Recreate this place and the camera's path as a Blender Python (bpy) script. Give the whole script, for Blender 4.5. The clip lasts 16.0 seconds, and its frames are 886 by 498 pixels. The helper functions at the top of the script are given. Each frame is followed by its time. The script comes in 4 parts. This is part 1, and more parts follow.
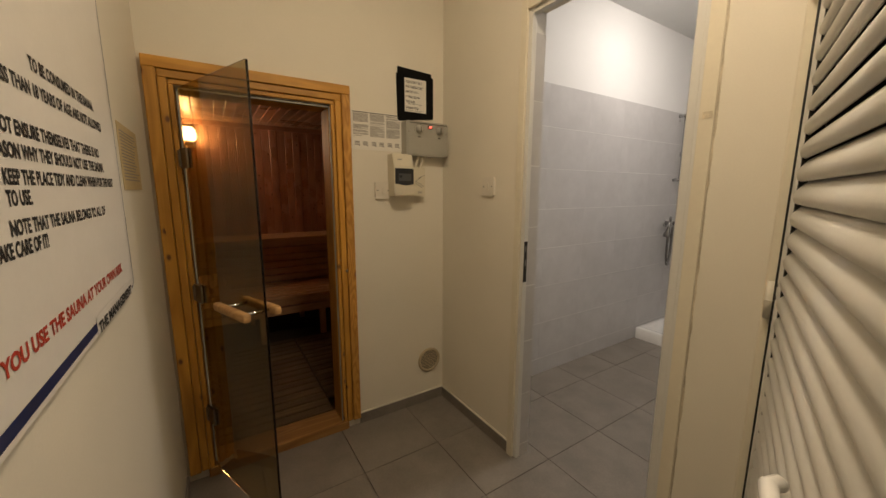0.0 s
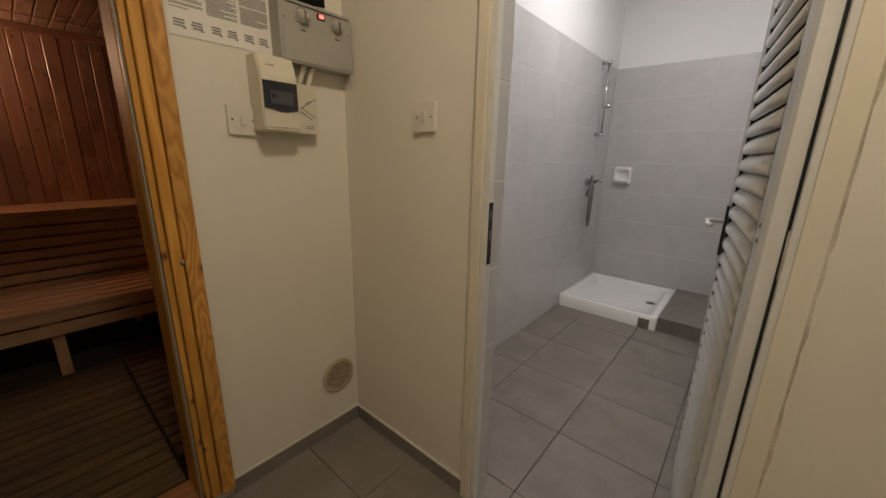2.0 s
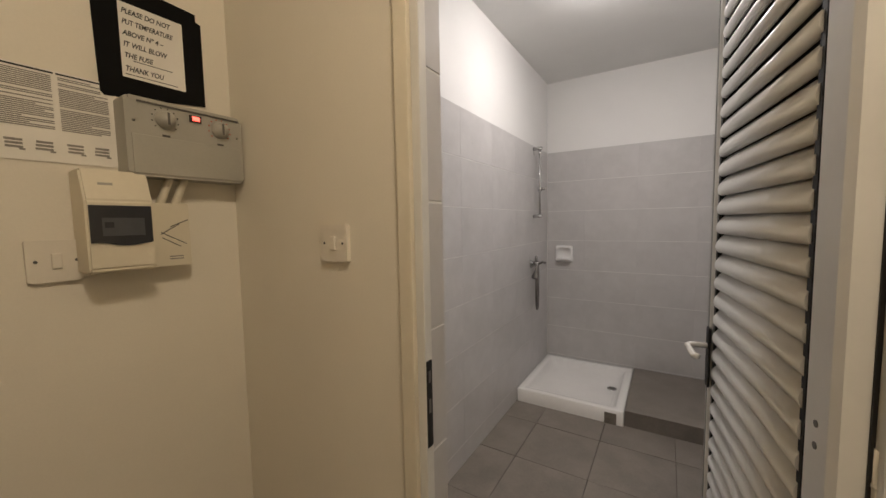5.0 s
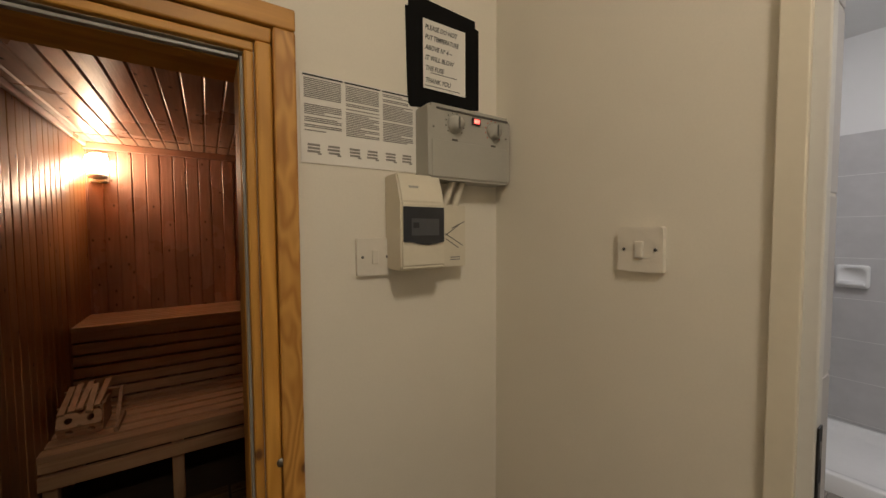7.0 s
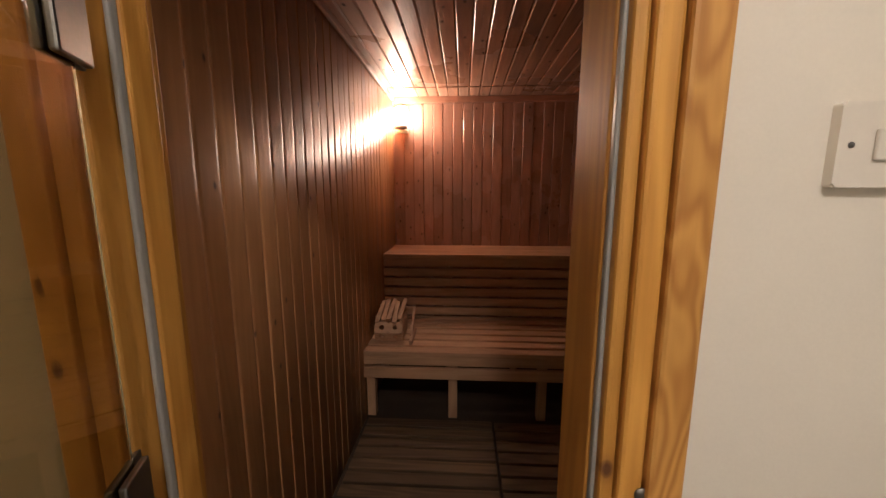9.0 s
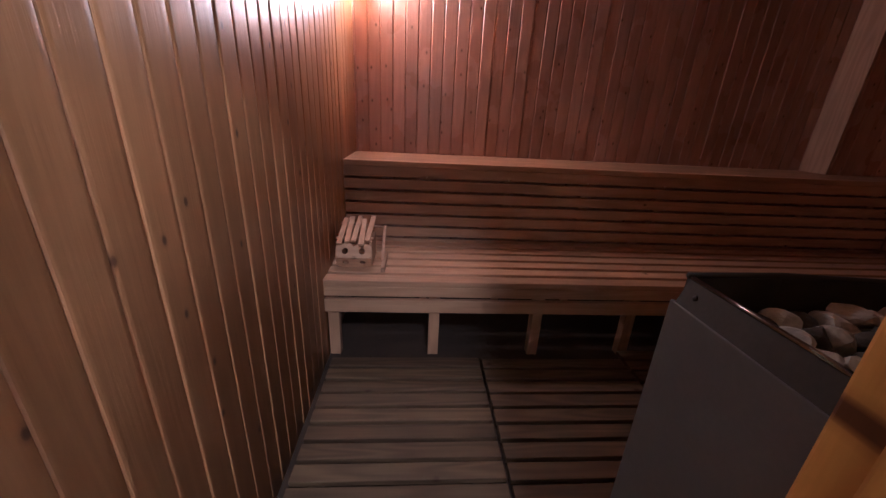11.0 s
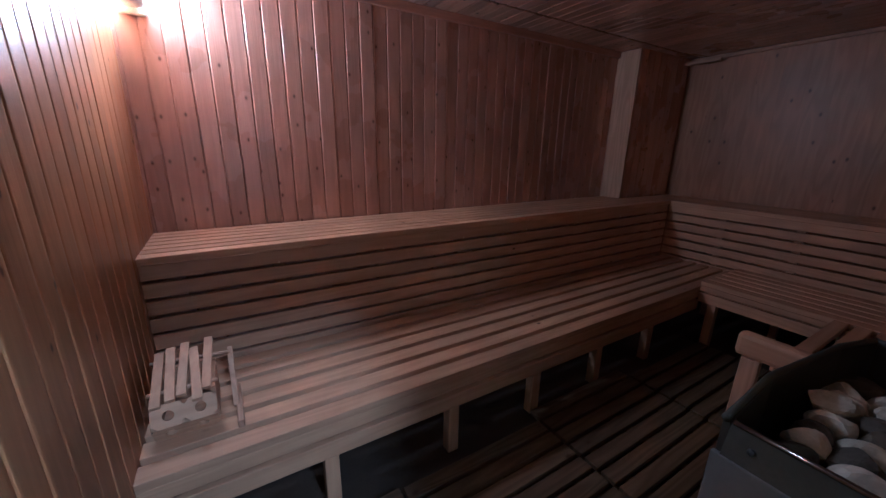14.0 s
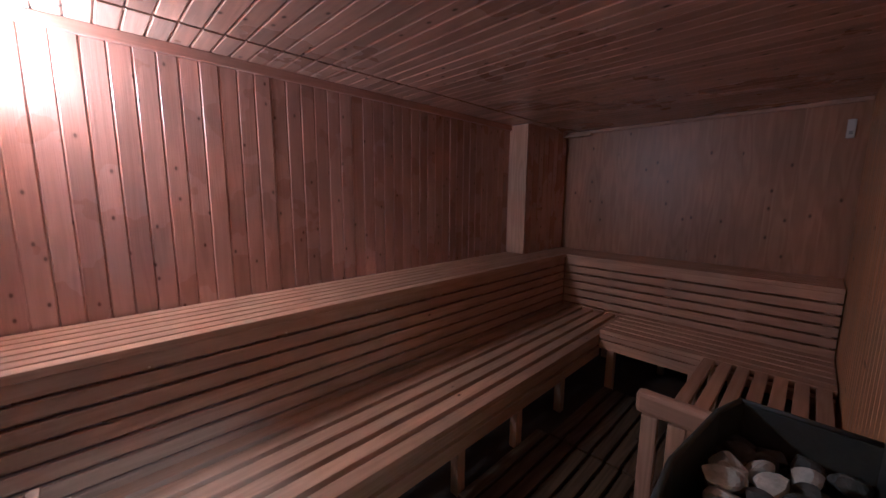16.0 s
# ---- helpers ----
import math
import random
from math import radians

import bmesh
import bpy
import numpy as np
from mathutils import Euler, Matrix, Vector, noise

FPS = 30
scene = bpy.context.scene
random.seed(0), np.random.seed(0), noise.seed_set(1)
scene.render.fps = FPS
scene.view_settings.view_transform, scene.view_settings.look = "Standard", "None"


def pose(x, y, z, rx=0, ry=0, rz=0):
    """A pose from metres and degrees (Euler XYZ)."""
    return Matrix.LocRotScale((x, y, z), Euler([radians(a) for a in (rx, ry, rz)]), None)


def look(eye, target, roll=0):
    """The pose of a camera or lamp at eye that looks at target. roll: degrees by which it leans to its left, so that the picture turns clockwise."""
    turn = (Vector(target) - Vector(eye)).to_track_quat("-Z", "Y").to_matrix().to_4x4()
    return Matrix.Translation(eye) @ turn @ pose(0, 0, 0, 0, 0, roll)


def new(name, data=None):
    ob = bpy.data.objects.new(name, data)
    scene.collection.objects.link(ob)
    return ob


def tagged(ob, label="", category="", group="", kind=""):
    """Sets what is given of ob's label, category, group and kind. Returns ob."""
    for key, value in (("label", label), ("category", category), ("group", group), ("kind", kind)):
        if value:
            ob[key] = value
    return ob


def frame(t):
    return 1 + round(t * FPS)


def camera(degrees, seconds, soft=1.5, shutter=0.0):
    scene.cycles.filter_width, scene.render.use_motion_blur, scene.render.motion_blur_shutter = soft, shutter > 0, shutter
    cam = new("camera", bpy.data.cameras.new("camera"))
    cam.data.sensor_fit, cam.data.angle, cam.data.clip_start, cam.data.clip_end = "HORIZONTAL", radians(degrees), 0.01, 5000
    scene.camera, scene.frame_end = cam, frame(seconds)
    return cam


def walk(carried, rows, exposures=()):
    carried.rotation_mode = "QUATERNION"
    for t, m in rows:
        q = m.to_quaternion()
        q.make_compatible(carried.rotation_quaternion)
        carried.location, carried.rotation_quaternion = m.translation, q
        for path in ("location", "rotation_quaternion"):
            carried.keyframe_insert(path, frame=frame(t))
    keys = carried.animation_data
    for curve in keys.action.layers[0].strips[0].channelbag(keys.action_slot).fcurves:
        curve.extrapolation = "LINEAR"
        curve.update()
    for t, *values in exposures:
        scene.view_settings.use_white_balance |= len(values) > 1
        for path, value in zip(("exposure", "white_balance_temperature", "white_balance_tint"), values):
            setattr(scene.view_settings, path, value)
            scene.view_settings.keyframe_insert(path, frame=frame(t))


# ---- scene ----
cam = camera(101.5, 16.0)
PATH = [
    (0, (-1.15, -1.806, 1.289), (-0.088, -0.142, 0.968), 0.2),
    (0.5, (-1.155, -1.65, 1.265), (-0.004, -0.057, 0.896), 0.4),
    (1, (-1.058, -1.511, 1.254), (0.162, 0.02, 0.842), 0.4),
    (1.5, (-0.941, -1.388, 1.232), (0.372, 0.051, 0.781), 0.7),
    (2, (-0.868, -1.234, 1.194), (0.61, 0.016, 0.694), 1.2),
    (2.5, (-0.811, -1.173, 1.183), (0.823, -0.156, 0.639), 1.4),
    (3, (-0.642, -1.124, 1.195), (1.069, -0.249, 0.642), 0.9),
    (3.2, (-0.587, -1.119, 1.211), (1.141, -0.262, 0.684), 0.5),
    (5.3, (-0.593, -1.059, 1.362), (1.068, 0.051, 1.276), -0.1),
    (5.5, (-0.603, -1.041, 1.365), (1.006, 0.144, 1.28), 0.1),
    (6, (-0.628, -0.983, 1.362), (0.866, 0.344, 1.285), 0.0),
    (6.5, (-0.683, -0.871, 1.356), (0.689, 0.581, 1.282), -0.1),
    (7, (-0.703, -0.796, 1.341), (0.388, 0.878, 1.251), -0.3),
    (7.5, (-0.681, -0.698, 1.318), (0.124, 1.129, 1.204), -0.3),
    (8, (-0.653, -0.642, 1.305), (-0.307, 1.321, 1.149), -0.2),
    (8.5, (-0.717, -0.542, 1.281), (-0.685, 1.446, 1.067), 0.2),
    (9, (-0.806, -0.418, 1.238), (-0.917, 1.555, 0.928), 0.0),
    (9.5, (-0.838, -0.318, 1.199), (-0.994, 1.627, 0.76), 0.1),
    (10, (-0.877, -0.196, 1.118), (-1.021, 1.739, 0.632), 0.2),
    (10.2, (-0.894, -0.160, 1.086), (-1.009, 1.766, 0.558), 1.0),
    (12.3, (-1.016, 0.245, 1.077), (-0.454, 1.966, 0.229), 1.6),
    (12.5, (-1.029, 0.289, 1.09), (-0.44, 2.016, 0.272), 1.2),
    (13, (-1.037, 0.36, 1.138), (-0.303, 2.047, 0.355), 1.8),
    (13.5, (-1.05, 0.398, 1.177), (-0.15, 2.046, 0.489), 1.7),
    (14, (-1.051, 0.412, 1.213), (-0.055, 2.057, 0.667), 1.0),
    (14.5, (-1.045, 0.419, 1.248), (0.02, 2.056, 0.818), 0.8),
    (15, (-1.029, 0.431, 1.275), (0.124, 2.024, 0.907), 0.7),
    (15.5, (-1.007, 0.45, 1.296), (0.273, 1.948, 0.956), 0.8),
    (16, (-0.995, 0.452, 1.322), (0.39, 1.866, 1.033), 0.5),
]
EXPOSURES = [(0.0, 0.13, 6600, 11), (1.0, 0.13, 6200, 12), (2.5, 0.17, 5900, 11), (5.5, 0.12, 6250, 13), (6.5, 0.1, 6050, 11), (8.0, 0.4, 5250, 14), (9.0, 1.1, 5250, 18), (9.5, 1.4, 5150, 18), (10.2, 1.95, 4800, 28), (12.3, 2.15, 3350, 9), (14.0, 2.22, 3200, 2), (16.0, 2.58, 3400, 5)]
walk(cam, [(t, look(eye, target, roll)) for t, eye, target, roll in PATH], EXPOSURES)


# ---- world: an indoor place, no daylight; a trace of grey for what lies outside ----
world = bpy.data.worlds.new("world")
world.use_nodes = True
world.node_tree.nodes["Background"].inputs[0].default_value = (0.02, 0.02, 0.02, 1)
scene.world = world

HALL_LAMP, SHOWER_LAMP, SAUNA_LAMP = 58.0, 59.0, 47.0

# ---- plan, in metres ----
XL, XR = -1.337, 2.35          # sauna: left and right walls; the hall shares the left one
YF, YB = 0.278, 2.362           # sauna: front wall beside the heater, back wall
YJ = 0.070                      # sauna: where the left wall's boards begin, behind the door jamb
BOARD = 0.0731                  # breadth of a tongue-and-groove board
ZS = 1.925                      # sauna ceiling
ZC = 2.565                      # hall and shower ceiling
DX0, DX1, DZ = -1.235, -0.622, 1.685   # sauna door hole
SY0, SY1, SZ = -1.312, -0.645, 2.01    # shower door hole in the wall x = 0
WB = 0.085                     # thickness of that wall
SHX, SHY0, SHY1 = 2.749, -1.48, -0.143   # shower room
HY = -4.2                      # hall end


# ---- materials ----
def mat(name):
    m = bpy.data.materials.new(name)
    m.use_nodes = True
    return m, m.node_tree.nodes, m.node_tree.links, m.node_tree.nodes["Principled BSDF"]


def node(ns, kind, **inputs):
    n = ns.new(kind)
    for k, v in inputs.items():
        n.inputs[k.replace("_", " ")].default_value = v
    return n


def ramp(ns, stops):
    r = ns.new("ShaderNodeValToRGB")
    while len(r.color_ramp.elements) < len(stops):
        r.color_ramp.elements.new(0.5)
    for e, (p, c) in zip(r.color_ramp.elements, stops):
        e.position, e.color = p, (*c, 1) if len(c) == 3 else c
    return r


def mixer(ns, ls, fac, a, b, blend="MIX"):
    m = ns.new("ShaderNodeMix")
    m.data_type, m.blend_type = "RGBA", blend
    for sock, v in ((m.inputs[0], fac), (m.inputs[6], a), (m.inputs[7], b)):
        if isinstance(v, bpy.types.NodeSocket):
            ls.new(v, sock)
        elif isinstance(v, tuple):
            sock.default_value = (*v, 1)
        else:
            sock.default_value = v
    return m.outputs[2]


def coords(ns, ls, shift=True):
    """Object coordinates, moved by a random amount for each object."""
    tc = ns.new("ShaderNodeTexCoord")
    if not shift:
        return tc.outputs["Object"]
    info = ns.new("ShaderNodeObjectInfo")
    mul = ns.new("ShaderNodeVectorMath")
    mul.operation = "SCALE"
    mul.inputs[0].default_value = (7.3, 11.9, 5.1)
    ls.new(info.outputs["Random"], mul.inputs["Scale"])
    add = ns.new("ShaderNodeVectorMath")
    ls.new(tc.outputs["Object"], add.inputs[0])
    ls.new(mul.outputs[0], add.inputs[1])
    return add.outputs[0]


def scaled(ns, ls, vec, s):
    m = ns.new("ShaderNodeVectorMath")
    m.operation = "MULTIPLY"
    m.inputs[1].default_value = s
    ls.new(vec, m.inputs[0])
    return m.outputs[0]


def wood(name, axis, dark, light, rough=0.45, knots=0.6, knot=(0.05, 0.018, 0.006), spread=0.3, islands=False, gloss=0.5, stretch=0.09, rings=60.0, grain=0.7, ksize=1.0, nscale=9.0, face=None):
    """Pine: growth rings drawn out along the axis, fine grain, round knots, each board of its own tone."""
    m, ns, ls, b = mat(name)
    vec = coords(ns, ls)
    long = [1.0, 1.0, 1.0]
    long[axis] = stretch
    n1 = node(ns, "ShaderNodeTexNoise", Scale=nscale, Detail=2.0)
    ls.new(scaled(ns, ls, vec, tuple(long)), n1.inputs["Vector"])
    ring = ns.new("ShaderNodeMath")
    ring.operation = "MULTIPLY"
    ring.inputs[1].default_value = rings
    ls.new(n1.outputs[0], ring.inputs[0])
    sine = ns.new("ShaderNodeMath")
    sine.operation = "SINE"
    ls.new(ring.outputs[0], sine.inputs[0])
    half = ns.new("ShaderNodeMapRange")
    half.inputs[1].default_value = -1.0
    ls.new(sine.outputs[0], half.inputs[0])
    fine = [160.0, 160.0, 160.0]
    fine[axis] = 5.0
    n2 = node(ns, "ShaderNodeTexNoise", Scale=1.0, Detail=3.0)
    ls.new(scaled(ns, ls, vec, tuple(fine)), n2.inputs["Vector"])
    base = mixer(ns, ls, half.outputs[0], dark, light)
    r2 = ramp(ns, [(0.3, (0.84, 0.81, 0.77)), (0.7, (1.05, 1.05, 1.05))])
    ls.new(n2.outputs[0], r2.inputs[0])
    base = mixer(ns, ls, grain, base, r2.outputs[0], "MULTIPLY")
    # tone of each board
    if islands:
        g = ns.new("ShaderNodeNewGeometry")
        rnd = g.outputs["Random Per Island"]
    else:
        rnd = ns.new("ShaderNodeObjectInfo").outputs["Random"]
    r3 = ramp(ns, [(0.0, (1 - spread, 1 - spread * 1.15, 1 - spread * 1.3)), (1.0, (1 + spread * 0.5,) * 3)])
    ls.new(rnd, r3.inputs[0])
    base = mixer(ns, ls, 1.0, base, r3.outputs[0], "MULTIPLY")
    # large stains
    n3 = node(ns, "ShaderNodeTexNoise", Scale=2.2, Detail=4.0)
    ls.new(vec, n3.inputs["Vector"])
    r4 = ramp(ns, [(0.35, (0.82, 0.8, 0.78)), (0.65, (1.08, 1.06, 1.04))])
    ls.new(n3.outputs[0], r4.inputs[0])
    base = mixer(ns, ls, 0.8, base, r4.outputs[0], "MULTIPLY")
    # knots
    kv = [1.0, 1.0, 1.0]
    kv[axis] = 0.6
    v = node(ns, "ShaderNodeTexVoronoi", Scale=11.0)
    where = scaled(ns, ls, vec, tuple(kv))
    if face is not None:
        v.voronoi_dimensions = "2D"
        split, flat = ns.new("ShaderNodeSeparateXYZ"), ns.new("ShaderNodeCombineXYZ")
        ls.new(where, split.inputs[0])
        for k, out in enumerate(o for i, o in enumerate(split.outputs) if i != face):
            ls.new(out, flat.inputs[k])
        where = flat.outputs[0]
    ls.new(where, v.inputs["Vector"])
    r5 = ramp(ns, [(0.045 * ksize, (1, 1, 1)), (0.085 * ksize, (0.6, 0.6, 0.6)), (0.10 * ksize, (0.25, 0.25, 0.25)), (0.17 * ksize, (0, 0, 0))])
    ls.new(v.outputs["Distance"], r5.inputs[0])
    sep = ns.new("ShaderNodeSeparateColor")
    ls.new(v.outputs["Color"], sep.inputs[0])
    gate = ns.new("ShaderNodeMath")
    gate.operation = "GREATER_THAN"
    gate.inputs[1].default_value = 1 - knots
    ls.new(sep.outputs[0], gate.inputs[0])
    kf = ns.new("ShaderNodeMath")
    kf.operation = "MULTIPLY"
    ls.new(r5.outputs[0], kf.inputs[0])
    ls.new(gate.outputs[0], kf.inputs[1])
    base = mixer(ns, ls, kf.outputs[0], base, knot)
    ls.new(base, b.inputs["Base Color"])
    rr = ns.new("ShaderNodeMapRange")
    rr.inputs[3].default_value, rr.inputs[4].default_value = rough - 0.08, rough + 0.12
    ls.new(n3.outputs[0], rr.inputs[0])
    ls.new(rr.outputs[0], b.inputs["Roughness"])
    b.inputs["Specular IOR Level"].default_value = gloss
    bump = node(ns, "ShaderNodeBump", Strength=0.25, Distance=0.002)
    ls.new(n2.outputs[0], bump.inputs["Height"])
    ls.new(bump.outputs[0], b.inputs["Normal"])
    return m


def surface(name, color, rough=0.6, var=0.12, scale=3.0, fine=60.0, bump=0.1, dist=0.002, metal=0.0, tint=(1, 1, 1), shift=True, spec=0.5):
    """Paint, plaster, tile, plastic: a base colour with large blotches, fine grain and a slight relief."""
    m, ns, ls, b = mat(name)
    vec = coords(ns, ls, shift)
    n1 = node(ns, "ShaderNodeTexNoise", Scale=scale, Detail=5.0, Roughness=0.6)
    n2 = node(ns, "ShaderNodeTexNoise", Scale=fine, Detail=3.0)
    ls.new(vec, n1.inputs["Vector"])
    ls.new(vec, n2.inputs["Vector"])
    lo = tuple(c * (1 - var) * t for c, t in zip(color, tint))
    hi = tuple(min(1.0, c * (1 + var * 0.5)) for c in color)
    r1 = ramp(ns, [(0.3, lo), (0.7, hi)])
    ls.new(n1.outputs[0], r1.inputs[0])
    r2 = ramp(ns, [(0.3, (1 - var * 0.5,) * 3), (0.7, (1, 1, 1))])
    ls.new(n2.outputs[0], r2.inputs[0])
    ls.new(mixer(ns, ls, 1.0, r1.outputs[0], r2.outputs[0], "MULTIPLY"), b.inputs["Base Color"])
    rr = ns.new("ShaderNodeMapRange")
    rr.inputs[3].default_value, rr.inputs[4].default_value = max(0.02, rough - 0.1), min(1, rough + 0.1)
    ls.new(n1.outputs[0], rr.inputs[0])
    ls.new(rr.outputs[0], b.inputs["Roughness"])
    b.inputs["Metallic"].default_value = metal
    b.inputs["Specular IOR Level"].default_value = spec
    if bump:
        bp = node(ns, "ShaderNodeBump", Strength=bump, Distance=dist)
        ls.new(n2.outputs[0], bp.inputs["Height"])
        ls.new(bp.outputs[0], b.inputs["Normal"])
    return m


def glow(name, color, strength):
    m, ns, ls, b = mat(name)
    b.inputs["Base Color"].default_value = (0.8, 0.8, 0.8, 1)
    b.inputs["Emission Color"].default_value = (*color, 1)
    b.inputs["Emission Strength"].default_value = strength
    return m


PLASTER = surface("hall_plaster", (0.77, 0.72, 0.61), 0.85, 0.05, 1.3, 220, 0.12, 0.0015)
PLASTER_WHITE = surface("shower_plaster", (0.80, 0.79, 0.77), 0.85, 0.04, 1.3, 220, 0.1, 0.0015)
CEILING = surface("ceiling_paint", (0.76, 0.755, 0.74), 0.9, 0.05, 1.5, 150, 0.05)
TILE_FLOOR = surface("floor_tile_grey", (0.235, 0.207, 0.180), 0.5, 0.22, 5.0, 120, 0.08, 0.001)
TILE_WALL = surface("wall_tile_grey", (0.545, 0.53, 0.52), 0.32, 0.08, 6.0, 20, 0.14, 0.003)
GROUT_FLOOR = surface("floor_grout", (0.20, 0.165, 0.13), 0.9, 0.6, 3.5, 150, 0.3)
GROUT_WALL = surface("wall_grout", (0.74, 0.73, 0.70), 0.8, 0.1, 6.0, 90, 0.1)
PAINT = surface("cream_gloss_paint", (0.76, 0.70, 0.56), 0.35, 0.06, 3.0, 60, 0.06)
PAINT_AGED = surface("aged_white_paint", (0.70, 0.66, 0.56), 0.5, 0.12, 6.0, 70, 0.12)
CRACK = surface("dirty_filler", (0.66, 0.58, 0.43), 0.9, 0.45, 14.0, 150, 0.3)
ALU = surface("white_lacquered_aluminium", (0.70, 0.69, 0.65), 0.38, 0.05, 4.0, 60, 0.02)
ALU_EDGE = surface("grey_aluminium", (0.42, 0.42, 0.41), 0.35, 0.08, 5.0, 60, 0.02, metal=0.6)
BLACK = surface("black_rubber", (0.015, 0.015, 0.015), 0.6, 0.2, 10.0, 80, 0.1)
STEEL = surface("brushed_steel", (0.26, 0.245, 0.22), 0.42, 0.15, 12.0, 200, 0.04, metal=1.0)
CHROME = surface("chrome", (0.62, 0.62, 0.62), 0.12, 0.08, 10.0, 100, 0.0, metal=1.0)
PORCELAIN = surface("white_porcelain", (0.83, 0.82, 0.80), 0.18, 0.04, 3.0, 40, 0.02)
PLASTIC_CREAM = surface("cream_plastic", (0.70, 0.64, 0.50), 0.4, 0.05, 8.0, 100, 0.03)
PLASTIC_WHITE = surface("white_plastic", (0.75, 0.70, 0.60), 0.35, 0.05, 8.0, 100, 0.03)
PLASTIC_GREY = surface("grey_plastic", (0.40, 0.385, 0.33), 0.45, 0.06, 8.0, 140, 0.05)
SEAL = surface("grey_rubber_seal", (0.33, 0.32, 0.29), 0.35, 0.1, 8.0, 100, 0.03)
PLASTIC_TAN = surface("tan_plastic", (0.47, 0.39, 0.26), 0.45, 0.08, 8.0, 100, 0.03)
BRIGHT_DOT = surface("bright_dot_metal", (0.85, 0.66, 0.38), 0.3, 0.1, 10.0, 100, 0.0, metal=1.0)
# darker, slightly rougher copy of the chrome
CHROME_DARK = surface("dull_chrome", (0.30, 0.29, 0.28), 0.2, 0.15, 20.0, 100, 0.0, metal=1.0)
PLASTIC_SMOKY = surface("plastic_behind_smoked_flap", (0.075, 0.078, 0.085), 0.15, 0.1, 8.0, 100, 0.0)
PLASTIC_DARK = surface("dark_grey_plastic", (0.10, 0.095, 0.085), 0.45, 0.1, 8.0, 100, 0.05)
SMOKE_WINDOW = surface("smoked_breaker_window", (0.035, 0.037, 0.042), 0.12, 0.15, 10.0, 60, 0.0)
PAPER = surface("white_paper", (0.80, 0.77, 0.70), 0.8, 0.04, 6.0, 90, 0.03)
PAPER_OLD = surface("yellowed_paper", (0.60, 0.47, 0.26), 0.8, 0.12, 8.0, 90, 0.05)
CARD_BLACK = surface("black_card", (0.006, 0.006, 0.006), 0.85, 0.2, 8.0, 90, 0.05, spec=0.15)
INK = surface("black_ink", (0.02, 0.02, 0.022), 0.6, 0.1, 20.0, 90, 0.0)
INK_GREY = surface("grey_print", (0.30, 0.28, 0.25), 0.7, 0.25, 60.0, 300, 0.0)
INK_RED = surface("red_print", (0.50, 0.05, 0.025), 0.5, 0.08, 20.0, 90, 0.0)
INK_BLUE = surface("navy_print", (0.012, 0.02, 0.09), 0.5, 0.1, 20.0, 90, 0.0)
SIGN = surface("sign_board_white", (0.78, 0.75, 0.70), 0.55, 0.04, 4.0, 90, 0.0)
CONCRETE = surface("concrete_patch", (0.20, 0.18, 0.15), 0.9, 0.3, 30.0, 120, 0.4, 0.004)
DARK_VOID = surface("dark_plank_shadow_gap", (0.12, 0.065, 0.035), 0.9, 0.2, 5.0, 60, 0.1)
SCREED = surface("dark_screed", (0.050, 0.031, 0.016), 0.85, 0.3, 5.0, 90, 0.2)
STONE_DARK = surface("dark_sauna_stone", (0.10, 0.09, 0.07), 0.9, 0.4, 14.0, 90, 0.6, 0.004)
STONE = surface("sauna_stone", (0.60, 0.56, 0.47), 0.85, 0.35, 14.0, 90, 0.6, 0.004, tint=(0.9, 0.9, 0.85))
HEATER_GREY = surface("heater_grey_enamel", (0.17, 0.17, 0.175), 0.42, 0.12, 4.0, 120, 0.04, metal=0.15)
HEATER_DARK = surface("heater_dark_steel", (0.05, 0.047, 0.036), 0.6, 0.3, 8.0, 120, 0.08)
RED_LED = glow("red_indicator", (1.0, 0.04, 0.02), 2.5)
HALL_GLOW = glow("hall_lamp_glow", (1.0, 0.81, 0.57), HALL_LAMP)
SHOWER_GLOW = glow("shower_lamp_glow", (1.0, 0.92, 0.84), SHOWER_LAMP)
SAUNA_GLOW = glow("sauna_lamp_glow", (1.0, 0.69, 0.41), SAUNA_LAMP)

PANEL_V = wood("pine_panel", 2, (0.52, 0.30, 0.215), (0.58, 0.338, 0.247), 0.26, 0.38, gloss=0.7, knot=(0.13, 0.055, 0.03), spread=0.16, grain=0.3, ksize=0.62, face=1)
PANEL_H = wood("pine_batten", 0, (0.50, 0.28, 0.19), (0.56, 0.315, 0.22), 0.35, 0.2, knot=(0.13, 0.055, 0.03), spread=0.1, grain=0.3, ksize=0.62)
PANEL_L = wood("pine_panel_varnished", 2, (0.52, 0.268, 0.100), (0.58, 0.303, 0.118), 0.38, 0.24, knot=(0.12, 0.05, 0.02), spread=0.14, grain=0.35, ksize=0.62, face=0)
PANEL_C = wood("pine_ceiling", 1, (0.60, 0.40, 0.285), (0.69, 0.47, 0.345), 0.27, 0.28, gloss=0.75, islands=True, grain=0.4, ksize=0.8, face=2)
PANEL_R = wood("pine_wide_panel", 2, (0.36, 0.18, 0.078), (0.43, 0.222, 0.10), 0.42, 0.22, knot=(0.10, 0.045, 0.018), spread=0.06, stretch=0.14, rings=40.0, grain=0.4, ksize=0.9, face=0)
BENCH = (0.53, 0.315, 0.165), (0.60, 0.366, 0.200)
BENCH_X = wood("bench_pine_x", 0, *BENCH, 0.6, 0.15, spread=0.12, grain=0.4, ksize=0.7)
BENCH_Y = wood("bench_pine_y", 1, *BENCH, 0.6, 0.15, spread=0.12, grain=0.4, ksize=0.7)
BENCH_Z = wood("bench_pine_z", 2, *BENCH, 0.6, 0.15, spread=0.12, grain=0.4, ksize=0.7)
